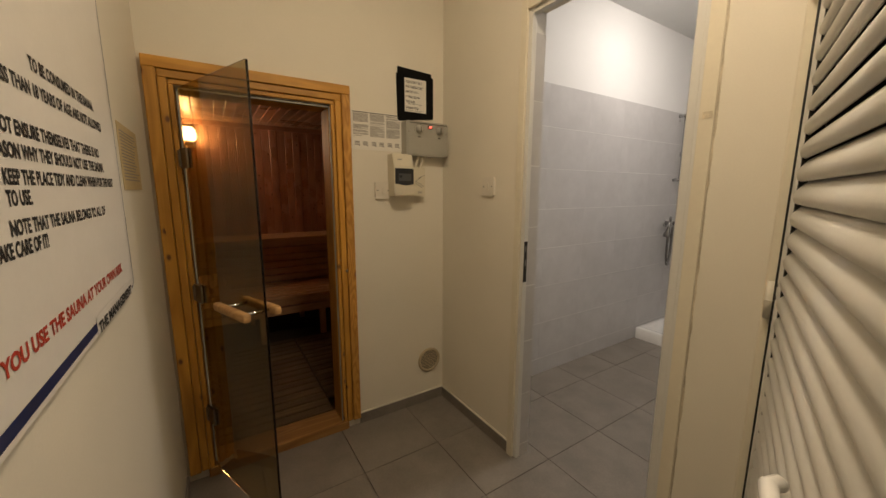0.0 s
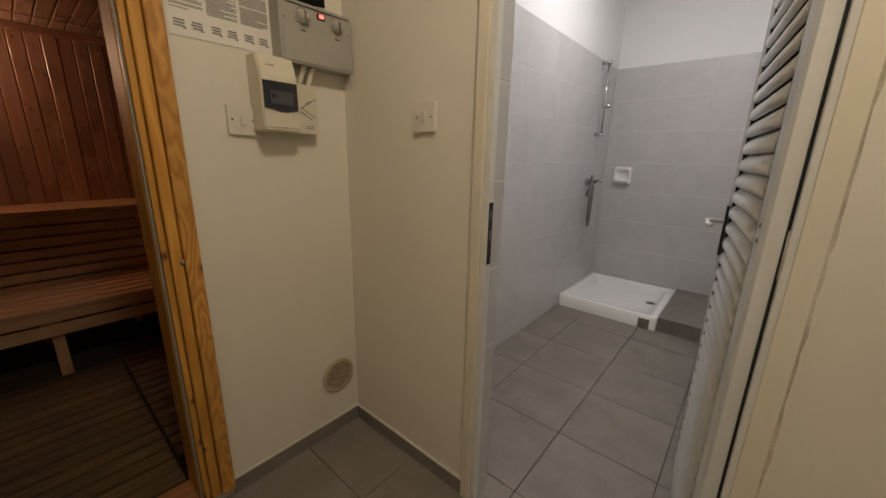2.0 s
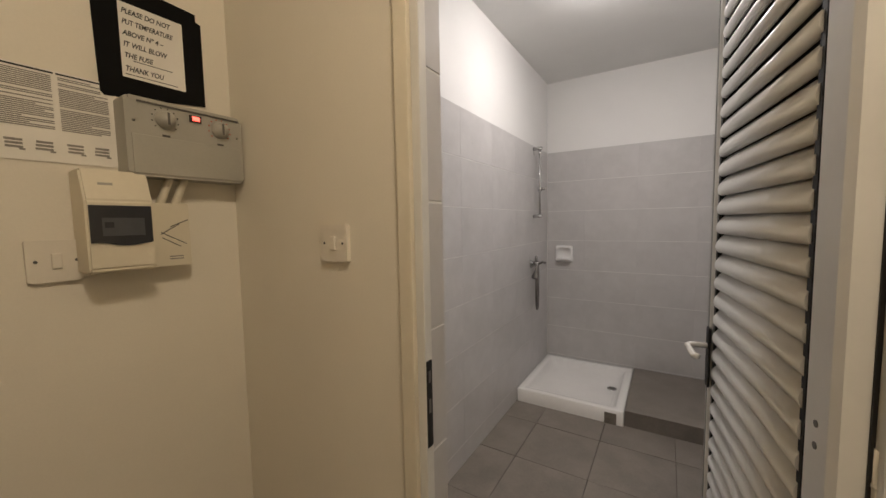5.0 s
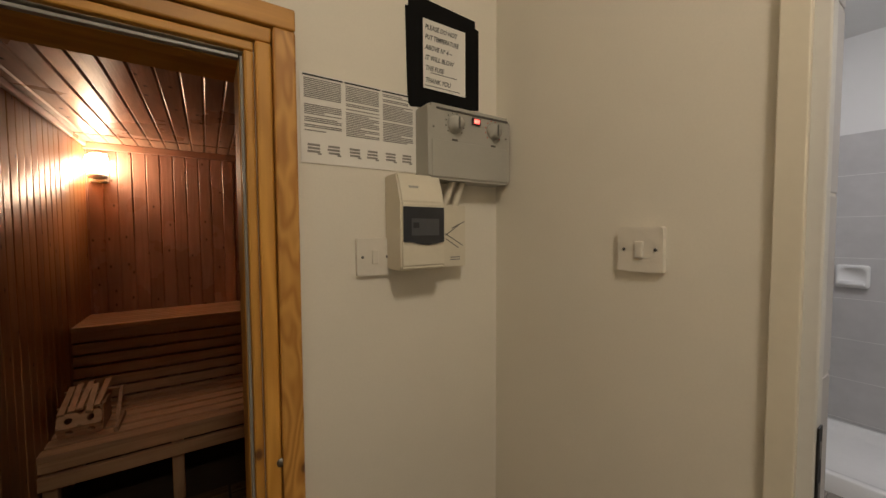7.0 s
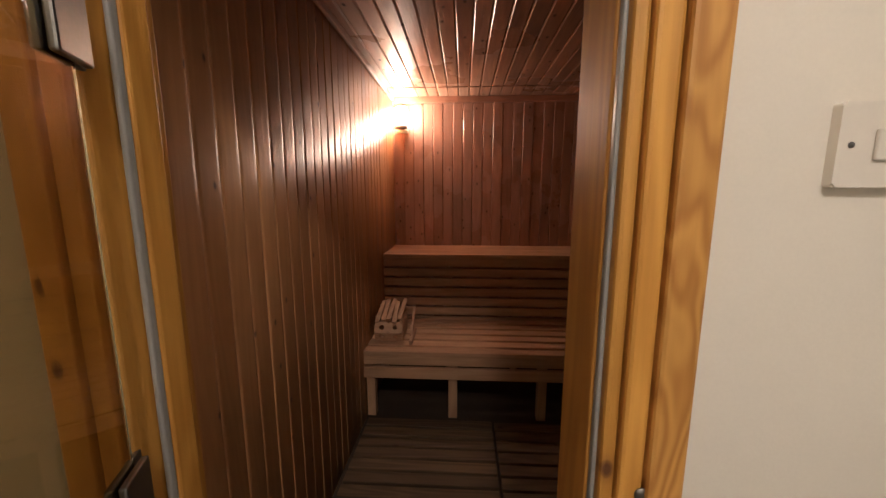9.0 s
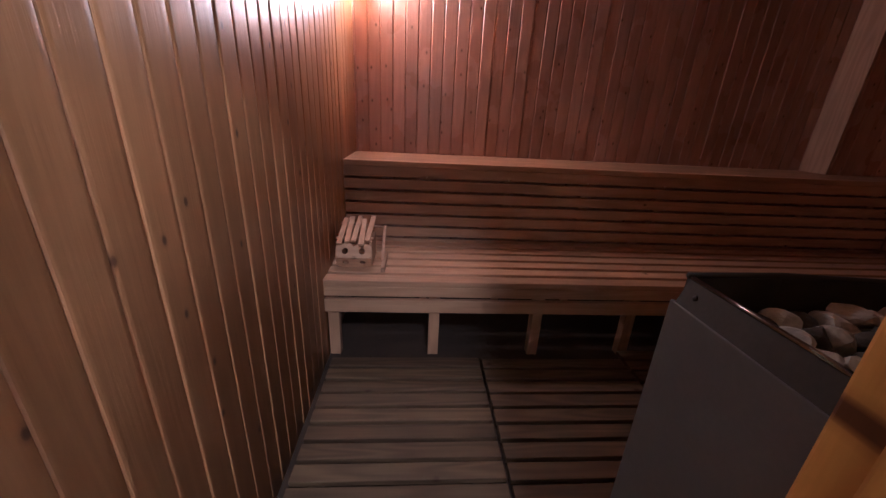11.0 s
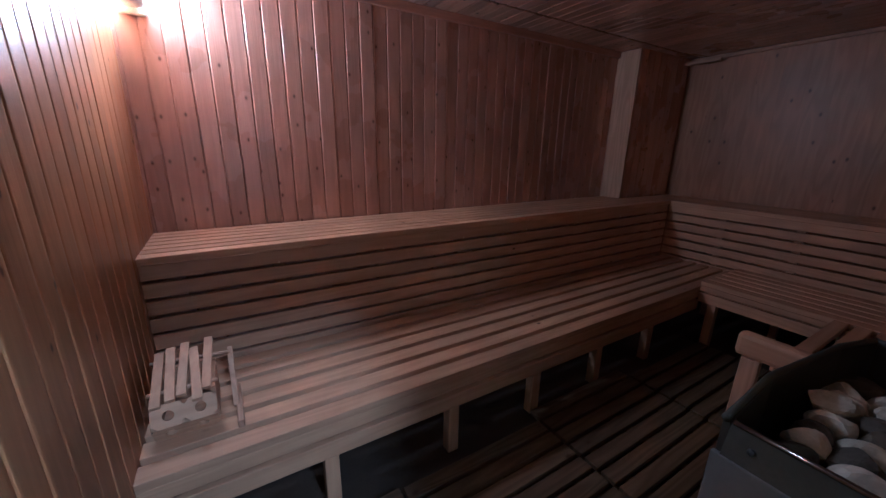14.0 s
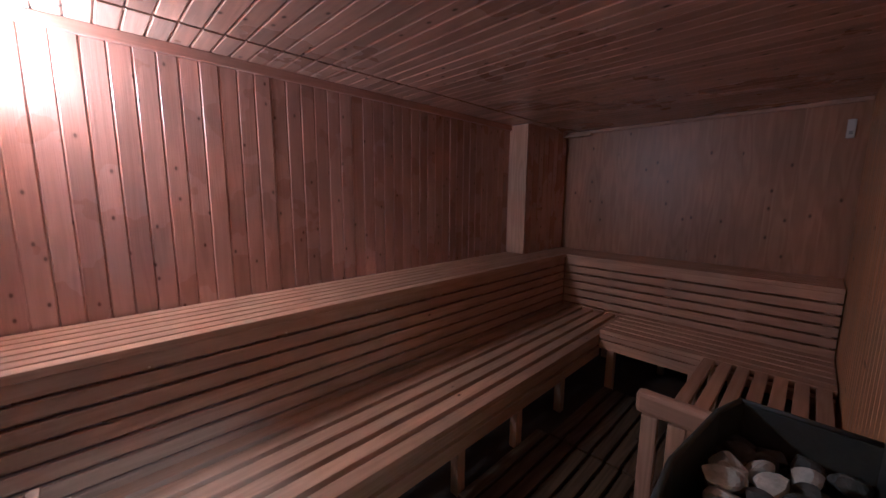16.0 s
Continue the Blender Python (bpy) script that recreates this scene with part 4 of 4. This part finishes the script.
def wall_switch(label, place):
    """A square rocker switch, built facing -y at the origin, then turned into place."""
    t = thing("light_switch", label, "switch", "wall switches")
    bm = bmesh.new()
    bm_prism(bm, rounded(-0.043, 0.043, -0.043, 0.043, 0.004), ON_A(0, 0, 0), 0.011)
    bmesh.ops.bevel(bm, geom=[e for e in bm.edges if e.verts[0].co.y < -0.01 and e.verts[1].co.y < -0.01], offset=0.002, segments=2, affect="EDGES")
    part("plate", bm, PLASTIC_WHITE, t)
    box("rocker", -0.008, 0.008, -0.0155, -0.0105, -0.016, 0.016, PLASTIC_WHITE, t, 0.002)
    for s in (-1, 1):
        lathe("screw", [(0, 0), (0.0032, 0), (0.0032, 0.001), (0, 0.0014)], Matrix.Translation((s * 0.030, -0.011, 0)) @ Euler((radians(90), 0, 0)).to_matrix().to_4x4(), PLASTIC_DARK, t, 10)
    return t, place


switches = [wall_switch("square white rocker light switch beside the breaker box", pose(-0.379, 0, 1.286)),
            wall_switch("square white rocker light switch on the plaster near the door", pose(0, -0.4215, 1.307, 0, 0, -90))]
for t, place in switches:
    for c in t.children:
        c.data.transform(place @ c.matrix_basis)
        c.matrix_basis = Matrix.Identity(4)

vent = thing("air_vent", "round beige louvred air vent in the wall", "vent")
VM = Matrix.Translation((-0.098, 0, 0.263)) @ Euler((radians(90), 0, 0)).to_matrix().to_4x4()
lathe("ring", [(0.060, 0.0), (0.074, 0.0), (0.076, 0.004), (0.072, 0.010), (0.062, 0.011), (0.060, 0.006)], VM, PLASTIC_TAN, vent, 40)
lathe("backing", [(0.0, 0.0005), (0.062, 0.0005), (0.062, 0.001), (0, 0.001)], VM, BLACK, vent, 40)
for k in range(-6, 7):
    z = 0.263 + k * 0.0095
    hw = math.sqrt(max(0.0, 0.061 ** 2 - (k * 0.0095) ** 2))
    if hw > 0.01:
        bm = bmesh.new()
        bm_box(bm, -hw, hw, -0.0008, 0.0008, -0.0021, 0.0021)
        bmesh.ops.transform(bm, matrix=Matrix.Translation((-0.098, -0.008, z)) @ Euler((radians(-25), 0, 0)).to_matrix().to_4x4(), verts=bm.verts)
        part("louvre", bm, PLASTIC_TAN, vent)

# ---- notice board and paper on the west wall ----
sign = thing("sauna_rules_sign", "white sauna rules board with black and red lettering", "sign")
SX, SB, SYR = XL + 0.001, 1.042, -0.630
bm = bmesh.new()
bm_prism(bm, rounded(-1.62, SYR, SB, 1.86, 0.03), ON_L(SX, 0, 0), 0.006)
part("board", bm, SIGN, sign)
fr, to = rounded(-1.612, SYR - 0.008, SB + 0.008, 1.852, 0.026), rounded(-1.608, SYR - 0.012, SB + 0.012, 1.848, 0.024)
bm = bmesh.new()
m = ON_L(SX + 0.0066, 0, 0)
a, b = [bm.verts.new(m @ Vector((u, v, 0))) for u, v in fr], [bm.verts.new(m @ Vector((u, v, 0))) for u, v in to]
for k in range(len(a)):
    bm.faces.new((a[k], a[(k + 1) % len(a)], b[(k + 1) % len(a)], b[k]))
part("border_line", bm, INK_BLUE, sign)
box("blue_bar", SX + 0.0068, SX + 0.0072, -1.59, -1.000, 1.054, 1.066, INK_BLUE, sign)
box("white_gap", SX + 0.0068, SX + 0.0072, -0.999, -0.680, SB + 0.002, SB + 0.034, SIGN, sign)
text_mesh("THE MANAGEMENT", 0.026, INK, ON_L(SX + 0.0080, -0.692, 1.044), sign, align="RIGHT", span=0.302, bold=0.0012)
# words, baseline, right end, breadth
RULES = (("TO BE CONSUMED IN THE SAUNA.", 1.440, -0.805, 0.305), ("LESS THAN 18 YEARS OF AGE ARE NOT ALLOWED", 1.406, -0.763, 0.455), ("NOT ENSURE THEMSELVES THAT THERE IS NO", 1.350, -0.813, 0.425),
         ("REASON WHY THEY SHOULD NOT USE THE SAUNA.", 1.323, -0.789, 0.470), ("KEEP THE PLACE TIDY AND CLEAN WHEN FOR THE NEXT", 1.294, -0.723, 0.515), ("TO USE.", 1.271, -1.172, 0.066),
         ("NOTE THAT THE SAUNA BELONGS TO ALL OF", 1.239, -0.828, 0.414), ("TAKE CARE OF IT!", 1.216, -1.144, 0.142))
for words, z, y1, w in RULES:
    text_mesh(words, 0.0235, INK, ON_L(SX + 0.0066, y1, z), sign, align="RIGHT", span=w, bold=0.0009)
text_mesh("YOU USE THE SAUNA AT YOUR OWN RISK", 0.026, INK_RED, ON_L(SX + 0.0066, -0.753, 1.108), sign, align="RIGHT", span=0.565, bold=0.0010)

old = thing("yellowed_notice", "yellowed printed paper pinned to the plaster wall", "poster")
box("sheet", XL + 0.0008, XL + 0.002, -0.555, -0.262, 1.287, 1.462, PAPER_OLD, old)
bm = bmesh.new()
z = 1.44
while z > 1.31:
    bm_box(bm, XL + 0.0021, XL + 0.0025, -0.53, -0.30 + random.uniform(-0.06, 0.02), z, z + 0.003)
    z -= 0.0085
part("print_block", bm, INK_GREY, old)

# ---- skirting ----
skirt = thing("baseboard", "grey tile skirting with a pale sealed top edge", "baseboard", kind="structure")
box("skirting", OX1 + 0.002, 0.0, -0.010, -0.0005, -0.010, 0.058, TILE_FLOOR, skirt, 0.002)
box("skirting", -0.010, -0.0005, SY1 + 0.032, -0.0105, -0.010, 0.058, TILE_FLOOR, skirt, 0.002)
box("skirting", XL + 0.0005, XL + 0.010, HY, -0.035, -0.010, 0.058, TILE_FLOOR, skirt, 0.002)
box("skirting", -0.010, -0.0005, -1.500, SY0 - 0.036, -0.010, 0.058, TILE_FLOOR, skirt, 0.002)
box("sealant", OX1 + 0.002, -0.001, -0.009, -0.0005, 0.0585, 0.064, PAINT_AGED, skirt)
box("sealant", -0.009, -0.0005, SY1 + 0.032, -0.0095, 0.0585, 0.064, PAINT_AGED, skirt)

# ---- shower door: frame, louvred leaf ----
sf = thing("door_frame", "cream painted frame round the shower room door", "door frame", kind="structure")
for y0, y1, proud in ((SY1 - 0.004, SY1 + 0.030, 0.014), (SY0 - 0.034, SY0 + 0.004, 0.005)):
    box("architrave", -proud, -0.0005, y0, y1, -0.010, SZ + 0.034, PAINT, sf, 0.002)
box("architrave", -0.014, -0.0005, SY0 + 0.005, SY1 - 0.005, SZ - 0.004, SZ + 0.034, PAINT, sf, 0.005)
box("jamb", 0.0, 0.026, SY1 - 0.022, SY1 - 0.0005, -0.010, SZ - 0.001, ALU, sf, 0.003)
box("jamb", 0.0, 0.038, SY0 + 0.0005, SY0 + 0.016, -0.010, SZ - 0.001, ALU, sf, 0.003)
box("head_jamb", 0.0, 0.026, SY0 + 0.017, SY1 - 0.023, SZ - 0.022, SZ - 0.001, ALU, sf, 0.003)
sp = box("strike_plate", 0.002, 0.020, SY1 - 0.0245, SY1 - 0.0222, 0.882, 1.066, BLACK, sf, 0.0, "black strike plate with slots")
box("slot", 0.006, 0.014, SY1 - 0.0252, SY1 - 0.0247, 0.955, 0.985, STEEL, sp)
box("slot", 0.006, 0.014, SY1 - 0.0252, SY1 - 0.0247, 1.02, 1.045, STEEL, sp)
bm = bmesh.new()
random.seed(21)
edge = [SY0 - 0.0370 - random.uniform(0.0, 0.0038) for k in range(60)]
for k in range(59):
    z0, z1 = k * 0.0345, (k + 1) * 0.0345
    quad = [(SY0 - 0.0345, z0), (SY0 - 0.0345, z1), (edge[k + 1], z1), (edge[k], z0)]
    bm.faces.new([bm.verts.new((-0.0004, y, z)) for y, z in quad])
bmesh.ops.remove_doubles(bm, verts=bm.verts, dist=0.00001)
part("filler_joint", bm, CRACK, sf, "stained brown filler line beside the frame")
box("strike_plate", -0.0065, -0.0052, SY0 - 0.030, SY0 - 0.006, 1.482, 1.500, CRACK, sf)
# reveal tiles
rv = thing("trim_reveal", "grey tiled reveal of the shower door", "trim", kind="structure")
for k in range(8):
    z0, z1 = 0.86 + (k - 4) * 0.267 + 0.0025, 0.86 + (k - 3) * 0.267 - 0.0025
    box("tile", 0.0265, WB, SY1 - 0.018, SY1 - 0.0005, max(z0, -0.01), min(z1, SZ), TILE_WALL, rv, 0.001)
box("grout", 0.0268, WB - 0.001, SY1 - 0.0165, SY1 - 0.0004, -0.01, SZ, GROUT_WALL, rv)


def louvred_door(name, label, width, height, side, lever, hz, hinge_stile):
    """A white aluminium louvred leaf in its own plane: x along the leaf from the hinge, y through it, shown side -y."""
    t = thing(name, label, "door", "louvred doors")
    st, th = 0.055, 0.034
    hs = hinge_stile
    parts = []
    for x0, x1 in ((0.0, hs), (width - st * 0.62, width)):
        bm = bmesh.new()
        bm_prism(bm, [(x0, -th / 2 + 0.006), (x0 + 0.012, -th / 2), (x1 - 0.012, -th / 2), (x1, -th / 2 + 0.006), (x1, th / 2), (x0, th / 2)], Matrix.Translation((0, 0, 0.008)), height)
        parts.append(part("stile", bm, ALU, t))
    for z0, z1 in ((0.008, 0.075), (height - 0.055, height + 0.008)):
        parts.append(box("rail", hs + 0.001, width - st * 0.62 - 0.001, -th / 2, th / 2, z0, z1, ALU, t, 0.003))
    parts.append(box("edge_strip", width + 0.0005, width + 0.004, -th / 2, th / 2, 0.01, height, ALU_EDGE, t))
    parts.append(box("seal", -0.003, -0.0005, side * th / 2 - 0.003, side * th / 2 + 0.003, 0.01, height, BLACK, t))
    # black strips at both louvre ends put the shade of the gap into colour
    parts.append(box("seal", width - st * 0.62 - 0.014, width - st * 0.62 - 0.0008, -0.0135, 0.013, 0.076, height - 0.056, BLACK, t))
    parts.append(box("back_mesh", hs + 0.015, width - st * 0.62 - 0.011, 0.013, 0.0145, 0.076, height - 0.056, BLACK, t))
    parts.append(box("seal", hs + 0.0008, hs + 0.014, -0.0135, 0.0125, 0.076, height - 0.056, BLACK, t))
    # a bowed slat, shared by all
    bm = bmesh.new()
    n, outer, inner = 13, [], []
    for k in range(n):
        f = k / (n - 1)
        y, z = 0.0085 * (2 * f - 1), 0.0262 * (2 * f - 1)
        bow = 0.015 * math.sin(math.pi * f) ** 0.7
        outer.append((y - bow - 0.002, z - bow * 0.18))
        inner.append((y - bow * 0.85 + 0.001, z - bow * 0.18))
    bm_prism(bm, outer + inner[::-1], Matrix(((0, 0, 1, hs + 0.008), (1, 0, 0, 0), (0, 1, 0, 0), (0, 0, 0, 1))), width - hs - st * 0.62 - 0.020)
    sl = mesh_of("louvre", bm, ALU)
    for p in sl.polygons:
        p.use_smooth = len(p.vertices) == 4 and abs(p.normal.x) < 0.5
    z = 0.10
    while z < height - 0.075:
        parts.append(piece("louvre", sl, (0, 0, z), t))
        z += 0.0475
    hx = width - 0.022
    plate = box("lock_plate", hx - 0.013, hx + 0.013, -th / 2 - 0.006, -th / 2 - 0.0005, hz - 0.11, hz + 0.05, BLACK if lever else ALU, t, 0.002, "dark lock plate" if lever else "")
    bm = bmesh.new()
    bm_tube(bm, [(hx, -th / 2 - 0.005, hz), (hx, -th / 2 - 0.045, hz), (hx - 0.010, -th / 2 - 0.052, hz), (hx - 0.085, -th / 2 - 0.052, hz - 0.002), (hx - 0.095, -th / 2 - 0.044, hz - 0.002)], 0.0072, 12)
    h = part("lever_handle", bm, PORCELAIN, t, "white plastic lever handle", True)
    for z in (0.35, 1.03, 1.75):
        bm = bmesh.new()
        bm_tube(bm, [(-0.008, side * (th / 2 + 0.008), z - 0.045), (-0.008, side * (th / 2 + 0.008), z + 0.045)], 0.009, 12)
        bm_tube(bm, [(-0.008, side * (th / 2 + 0.008), z - 0.002), (-0.008, side * (th / 2 + 0.008), z + 0.002)], 0.0098, 12)
        hg = part("hinge", bm, PAINT_AGED, t, "", True)
    for dz in (1.045, 1.075):
        bm = bmesh.new()
        bm_lathe(bm, [(0, 0), (0.005, 0), (0.005, 0.0012), (0, 0.0014)], Matrix.Translation((hs * 0.5, -th / 2, dz)) @ Euler((radians(90), 0, 0)).to_matrix().to_4x4(), 12)
        part("screw", bm, PLASTIC_DARK, t)
    return t


def set_leaf(t, m):
    for o in [c for c in t.children]:
        o.matrix_basis = m @ o.matrix_basis


d1 = louvred_door("louvred_door", "white aluminium louvred door standing open into the shower", 0.585, 1.97, 1, True, 1.01, 0.078)
# hinge at the south jamb, leaf swung into the shower; its outer side (local -y) faces north
FLIP = Matrix.Diagonal((1, -1, 1, 1))
set_leaf(d1, pose(0.024, -1.277, 0.0, 0, 0, 7.8) @ FLIP)
d2 = louvred_door("louvred_door", "white aluminium louvred door standing open into the hall", 0.86, 1.98, -1, False, 1.04, 0.055)
set_leaf(d2, pose(-0.030, -1.545, 0.0, 0, 0, 199.0))

d2f = thing("door_frame", "cream painted frame of the second louvred door", "door frame", kind="structure")
box("architrave", -0.020, -0.0005, -1.555, -1.502, -0.010, 2.06, PAINT, d2f, 0.006)
box("architrave", -0.020, -0.0005, -2.47, -2.42, -0.010, 2.06, PAINT, d2f, 0.006)
box("architrave", -0.020, -0.0005, -2.419, -1.556, 2.01, 2.06, PAINT, d2f, 0.006)

# ---- shower fittings ----
tray = thing("shower_tray", "white ceramic shower tray with raised rim and drain", "shower tray")
TX0, TX1, TY0, TY1, TZ = 1.938, SHX - 0.002, -0.868, SHY1 - 0.002, 0.097
bm = bmesh.new()
levels = [(rounded(TX0, TX1, TY0, TY1, 0.012), -0.01), (rounded(TX0, TX1, TY0, TY1, 0.012), TZ - 0.006), (rounded(TX0 + 0.006, TX1 - 0.006, TY0 + 0.006, TY1 - 0.006, 0.012), TZ),
          (rounded(TX0 + 0.050, TX1 - 0.050, TY0 + 0.050, TY1 - 0.050, 0.03), TZ), (rounded(TX0 + 0.060, TX1 - 0.060, TY0 + 0.060, TY1 - 0.060, 0.035), TZ - 0.012),
          (rounded(TX0 + 0.090, TX1 - 0.090, TY0 + 0.090, TY1 - 0.090, 0.05), TZ - 0.055)]
rings = [[bm.verts.new((u, v, z)) for u, v in o] for o, z in levels]
for s, t in zip(rings, rings[1:]):
    for k in range(len(s)):
        bm.faces.new((s[k], s[(k + 1) % len(s)], t[(k + 1) % len(s)], t[k]))
bm.faces.new(rings[-1])
part("basin", bm, PORCELAIN, tray, "", True)
lathe("drain", [(0.0, 0.003), (0.012, 0.003), (0.014, 0.001), (0.026, 0.004), (0.034, 0.004), (0.036, 0.0)], Matrix.Translation((2.39, -0.745, TZ - 0.055)), CHROME, tray, 24, "chrome drain ring")
lathe("drain_hole", [(0.0, 0.0045), (0.022, 0.0045), (0.022, 0.004)], Matrix.Translation((2.39, -0.745, TZ - 0.055)), PLASTIC_DARK, tray, 24)
box("access_patch", TX0 - 0.004, TX0 - 0.0005, -0.825, -0.752, 0.0, 0.075, CONCRETE, tray, 0.001, "rough broken concrete patch")
ledge = thing("shower_ledge", "low dark grey tiled ledge beside the tray", "ledge", kind="structure")
box("riser", 1.958, 1.968, SHY0 + 0.001, TY0 - 0.004, -0.010, 0.094, TILE_FLOOR, ledge, 0.001)
box("top_slab", 1.955, SHX - 0.002, SHY0 + 0.001, TY0 - 0.004, 0.0945, 0.105, TILE_FLOOR, ledge, 0.002)
box("core", 1.9685, SHX - 0.002, SHY0 + 0.001, TY0 - 0.004, -0.010, 0.094, CONCRETE, ledge)

rail = thing("shower_rail", "chrome shower slide rail on the tiled wall", "shower rail")
rx, ry = 2.33, SHY1 - 0.055
tube("bar", [(rx, ry, 1.385), (rx, ry, 1.925)], 0.009, CHROME, rail, 14)
for z in (1.385, 1.925):
    tube("bracket", [(rx, SHY1 - 0.0025, z), (rx, ry - 0.018, z)], 0.014, CHROME, rail, 14)
tube("slider", [(rx, ry, 1.585), (rx, ry, 1.62)], 0.018, CHROME, rail, 14)
tube("slider_knob", [(rx, ry - 0.012, 1.602), (rx, ry - 0.04, 1.602)], 0.012, CHROME, rail, 12)
mix = thing("shower_mixer", "chrome shower mixer with hand shower and hose", "shower mixer")
mx, my, mz = 2.27, SHY1 - 0.0025, 1.0
lathe("flange", [(0, 0), (0.034, 0), (0.034, 0.004), (0.026, 0.012), (0, 0.012)], Matrix.Translation((mx, my, mz)) @ Euler((radians(90), 0, 0)).to_matrix().to_4x4(), CHROME, mix, 24)
tube("body", [(mx, my - 0.012, mz), (mx, my - 0.062, mz)], 0.022, CHROME, mix, 18)
tube("lever", [(mx, my - 0.06, mz), (mx, my - 0.095, mz + 0.02), (mx, my - 0.12, mz + 0.012)], 0.009, CHROME_DARK, mix, 10)
tube("lever_stub", [(mx, my - 0.04, mz), (mx, my - 0.045, mz + 0.065)], 0.011, CHROME_DARK, mix, 10)
lathe("hand_shower", [(0.0, 0.0), (0.024, 0.0), (0.030, 0.008), (0.027, 0.026), (0.016, 0.058), (0.011, 0.085), (0.010, 0.135), (0.0, 0.138)],
           Matrix.Translation((mx - 0.070, my - 0.055, mz - 0.110)) @ Euler((0.12, 0.08, 0)).to_matrix().to_4x4(), CHROME_DARK, mix, 18, "dull chrome hand shower hanging head down")
tube("holder", [(mx - 0.005, my - 0.045, mz + 0.012), (mx - 0.055, my - 0.052, mz + 0.012)], 0.015, CHROME_DARK, mix, 12)
pts = []
for k in range(29):
    a = math.pi * k / 28
    pts.append((mx - 0.068 + 0.125 * (1 - math.cos(a)) / 2, my - 0.068 + 0.03 * k / 28, mz + 0.02 - 0.385 * math.sin(a) ** 0.75))
tube("hose", pts, 0.0105, CHROME_DARK, mix, 8, "flexible metal hose")
soap = thing("soap_dish", "white ceramic soap dish set on the tiled wall", "soap dish")
bm = bmesh.new()
DM = Matrix(((0, 0, -1, SHX - 0.001), (1, 0, 0, 0), (0, 1, 0, 0), (0, 0, 0, 1)))
lv = [(rounded(-0.372, -0.222, 0.976, 1.122, 0.02), 0.0), (rounded(-0.372, -0.222, 0.976, 1.122, 0.02), 0.02), (rounded(-0.366, -0.228, 0.982, 1.116, 0.02), 0.028),
      (rounded(-0.356, -0.238, 0.998, 1.106, 0.045), 0.028), (rounded(-0.348, -0.246, 1.006, 1.098, 0.044), 0.006)]
rings = [[bm.verts.new(DM @ Vector((u, v, d))) for u, v in o] for o, d in lv]
for s, t in zip(rings, rings[1:]):
    for k in range(len(s)):
        bm.faces.new((s[k], s[(k + 1) % len(s)], t[(k + 1) % len(s)], t[k]))
bm.faces.new(rings[-1])
part("dish", bm, PORCELAIN, soap, "", True)
bm = bmesh.new()
bm_prism(bm, [(-0.360, 0.988), (-0.234, 0.988), (-0.244, 1.022), (-0.350, 1.022)], DM @ Matrix.Translation((0, 0, 0.0285)), 0.022)
bmesh.ops.bevel(bm, geom=list(bm.edges), offset=0.006, segments=2, affect="EDGES")
part("lip", bm, PORCELAIN, soap, "", True)

# ---- tiles ----
PX, PY = 0.3925, 0.3925
bm = bmesh.new()
bm_box(bm, 0.0014, PX - 0.0014, 0.0014, PY - 0.0014, -0.012, 0.0, 0.0012)
me_tile = mesh_of("tile", bm, TILE_FLOOR)
for i in range(-3, 8):
    for j in range(-5, 2):
        x0, y0 = -0.260 + i * PX, -0.366 + j * PY
        if (x0 + PX > XL and x0 < WB and y0 < 0.0) or (x0 > -0.3 and y0 + PY > SHY0 and y0 < SHY1 and x0 < SHX):
            if y0 + PY > 0.14:
                continue
            piece("tile", me_tile, (x0, y0, random.uniform(-0.0006, 0.0006)), floor)


def tile_wall(parent, m, u0, u1, tops, h, w, start):
    """Rows of wall tiles hung from the top; the plane is xy of m, facing +z."""
    cache = {}
    top = tops
    while top > 0.0:
        lo = max(top - h, 0.0)
        u = start
        while u < u1:
            a, b = max(u, u0), min(u + w, u1)
            if b - a > 0.02:
                key = (round(b - a, 3), round(top - lo, 3))
                if key not in cache:
                    bm = bmesh.new()
                    bm_box(bm, 0.00015, b - a - 0.00015, 0.0019, top - lo - 0.0019, -0.006, 0.0, 0.0006)
                    cache[key] = mesh_of("tile", bm, TILE_WALL)
                piece("tile", cache[key], (0, 0, 0), parent, m @ Matrix.Translation((a, lo, 0)))
            u += w
        top -= h


tile_wall(shower_north, Matrix(((1, 0, 0, 0), (0, 0, -1, SHY1), (0, 1, 0, 0), (0, 0, 0, 1))), WB + 0.002, SHX, 1.955, 0.263, 0.405, -0.1)
tile_wall(shower_east, Matrix(((0, 0, -1, SHX), (1, 0, 0, 0), (0, 1, 0, 0), (0, 0, 0, 1))), SHY0 + 0.002, SHY1 - 0.001, 1.955, 0.263, 0.405, SHY0 - 0.2)
grout_n = box("grout", WB + 0.001, SHX, SHY1 + 0.0015, SHY1 + 0.0055, 0.0, 1.953, GROUT_WALL, shower_north)
grout_e = box("grout", SHX + 0.0015, SHX + 0.0055, SHY0 + 0.001, SHY1, 0.0, 1.953, GROUT_WALL, shower_east)

# every thing's origin goes to the middle of its base
bpy.context.view_layer.update()
for e in [o for o in scene.objects if o.type == "EMPTY" and o.parent is None]:
    pts = [c.matrix_world @ Vector(v) for c in e.children_recursive if c.type == "MESH" for v in c.bound_box]
    lo = Vector(min(p[i] for p in pts) for i in range(3))
    hi = Vector(max(p[i] for p in pts) for i in range(3))
    at = Vector(((lo.x + hi.x) / 2, (lo.y + hi.y) / 2, lo.z))
    e.location = at
    for c in e.children:
        c.matrix_parent_inverse = Matrix.Translation(-at)
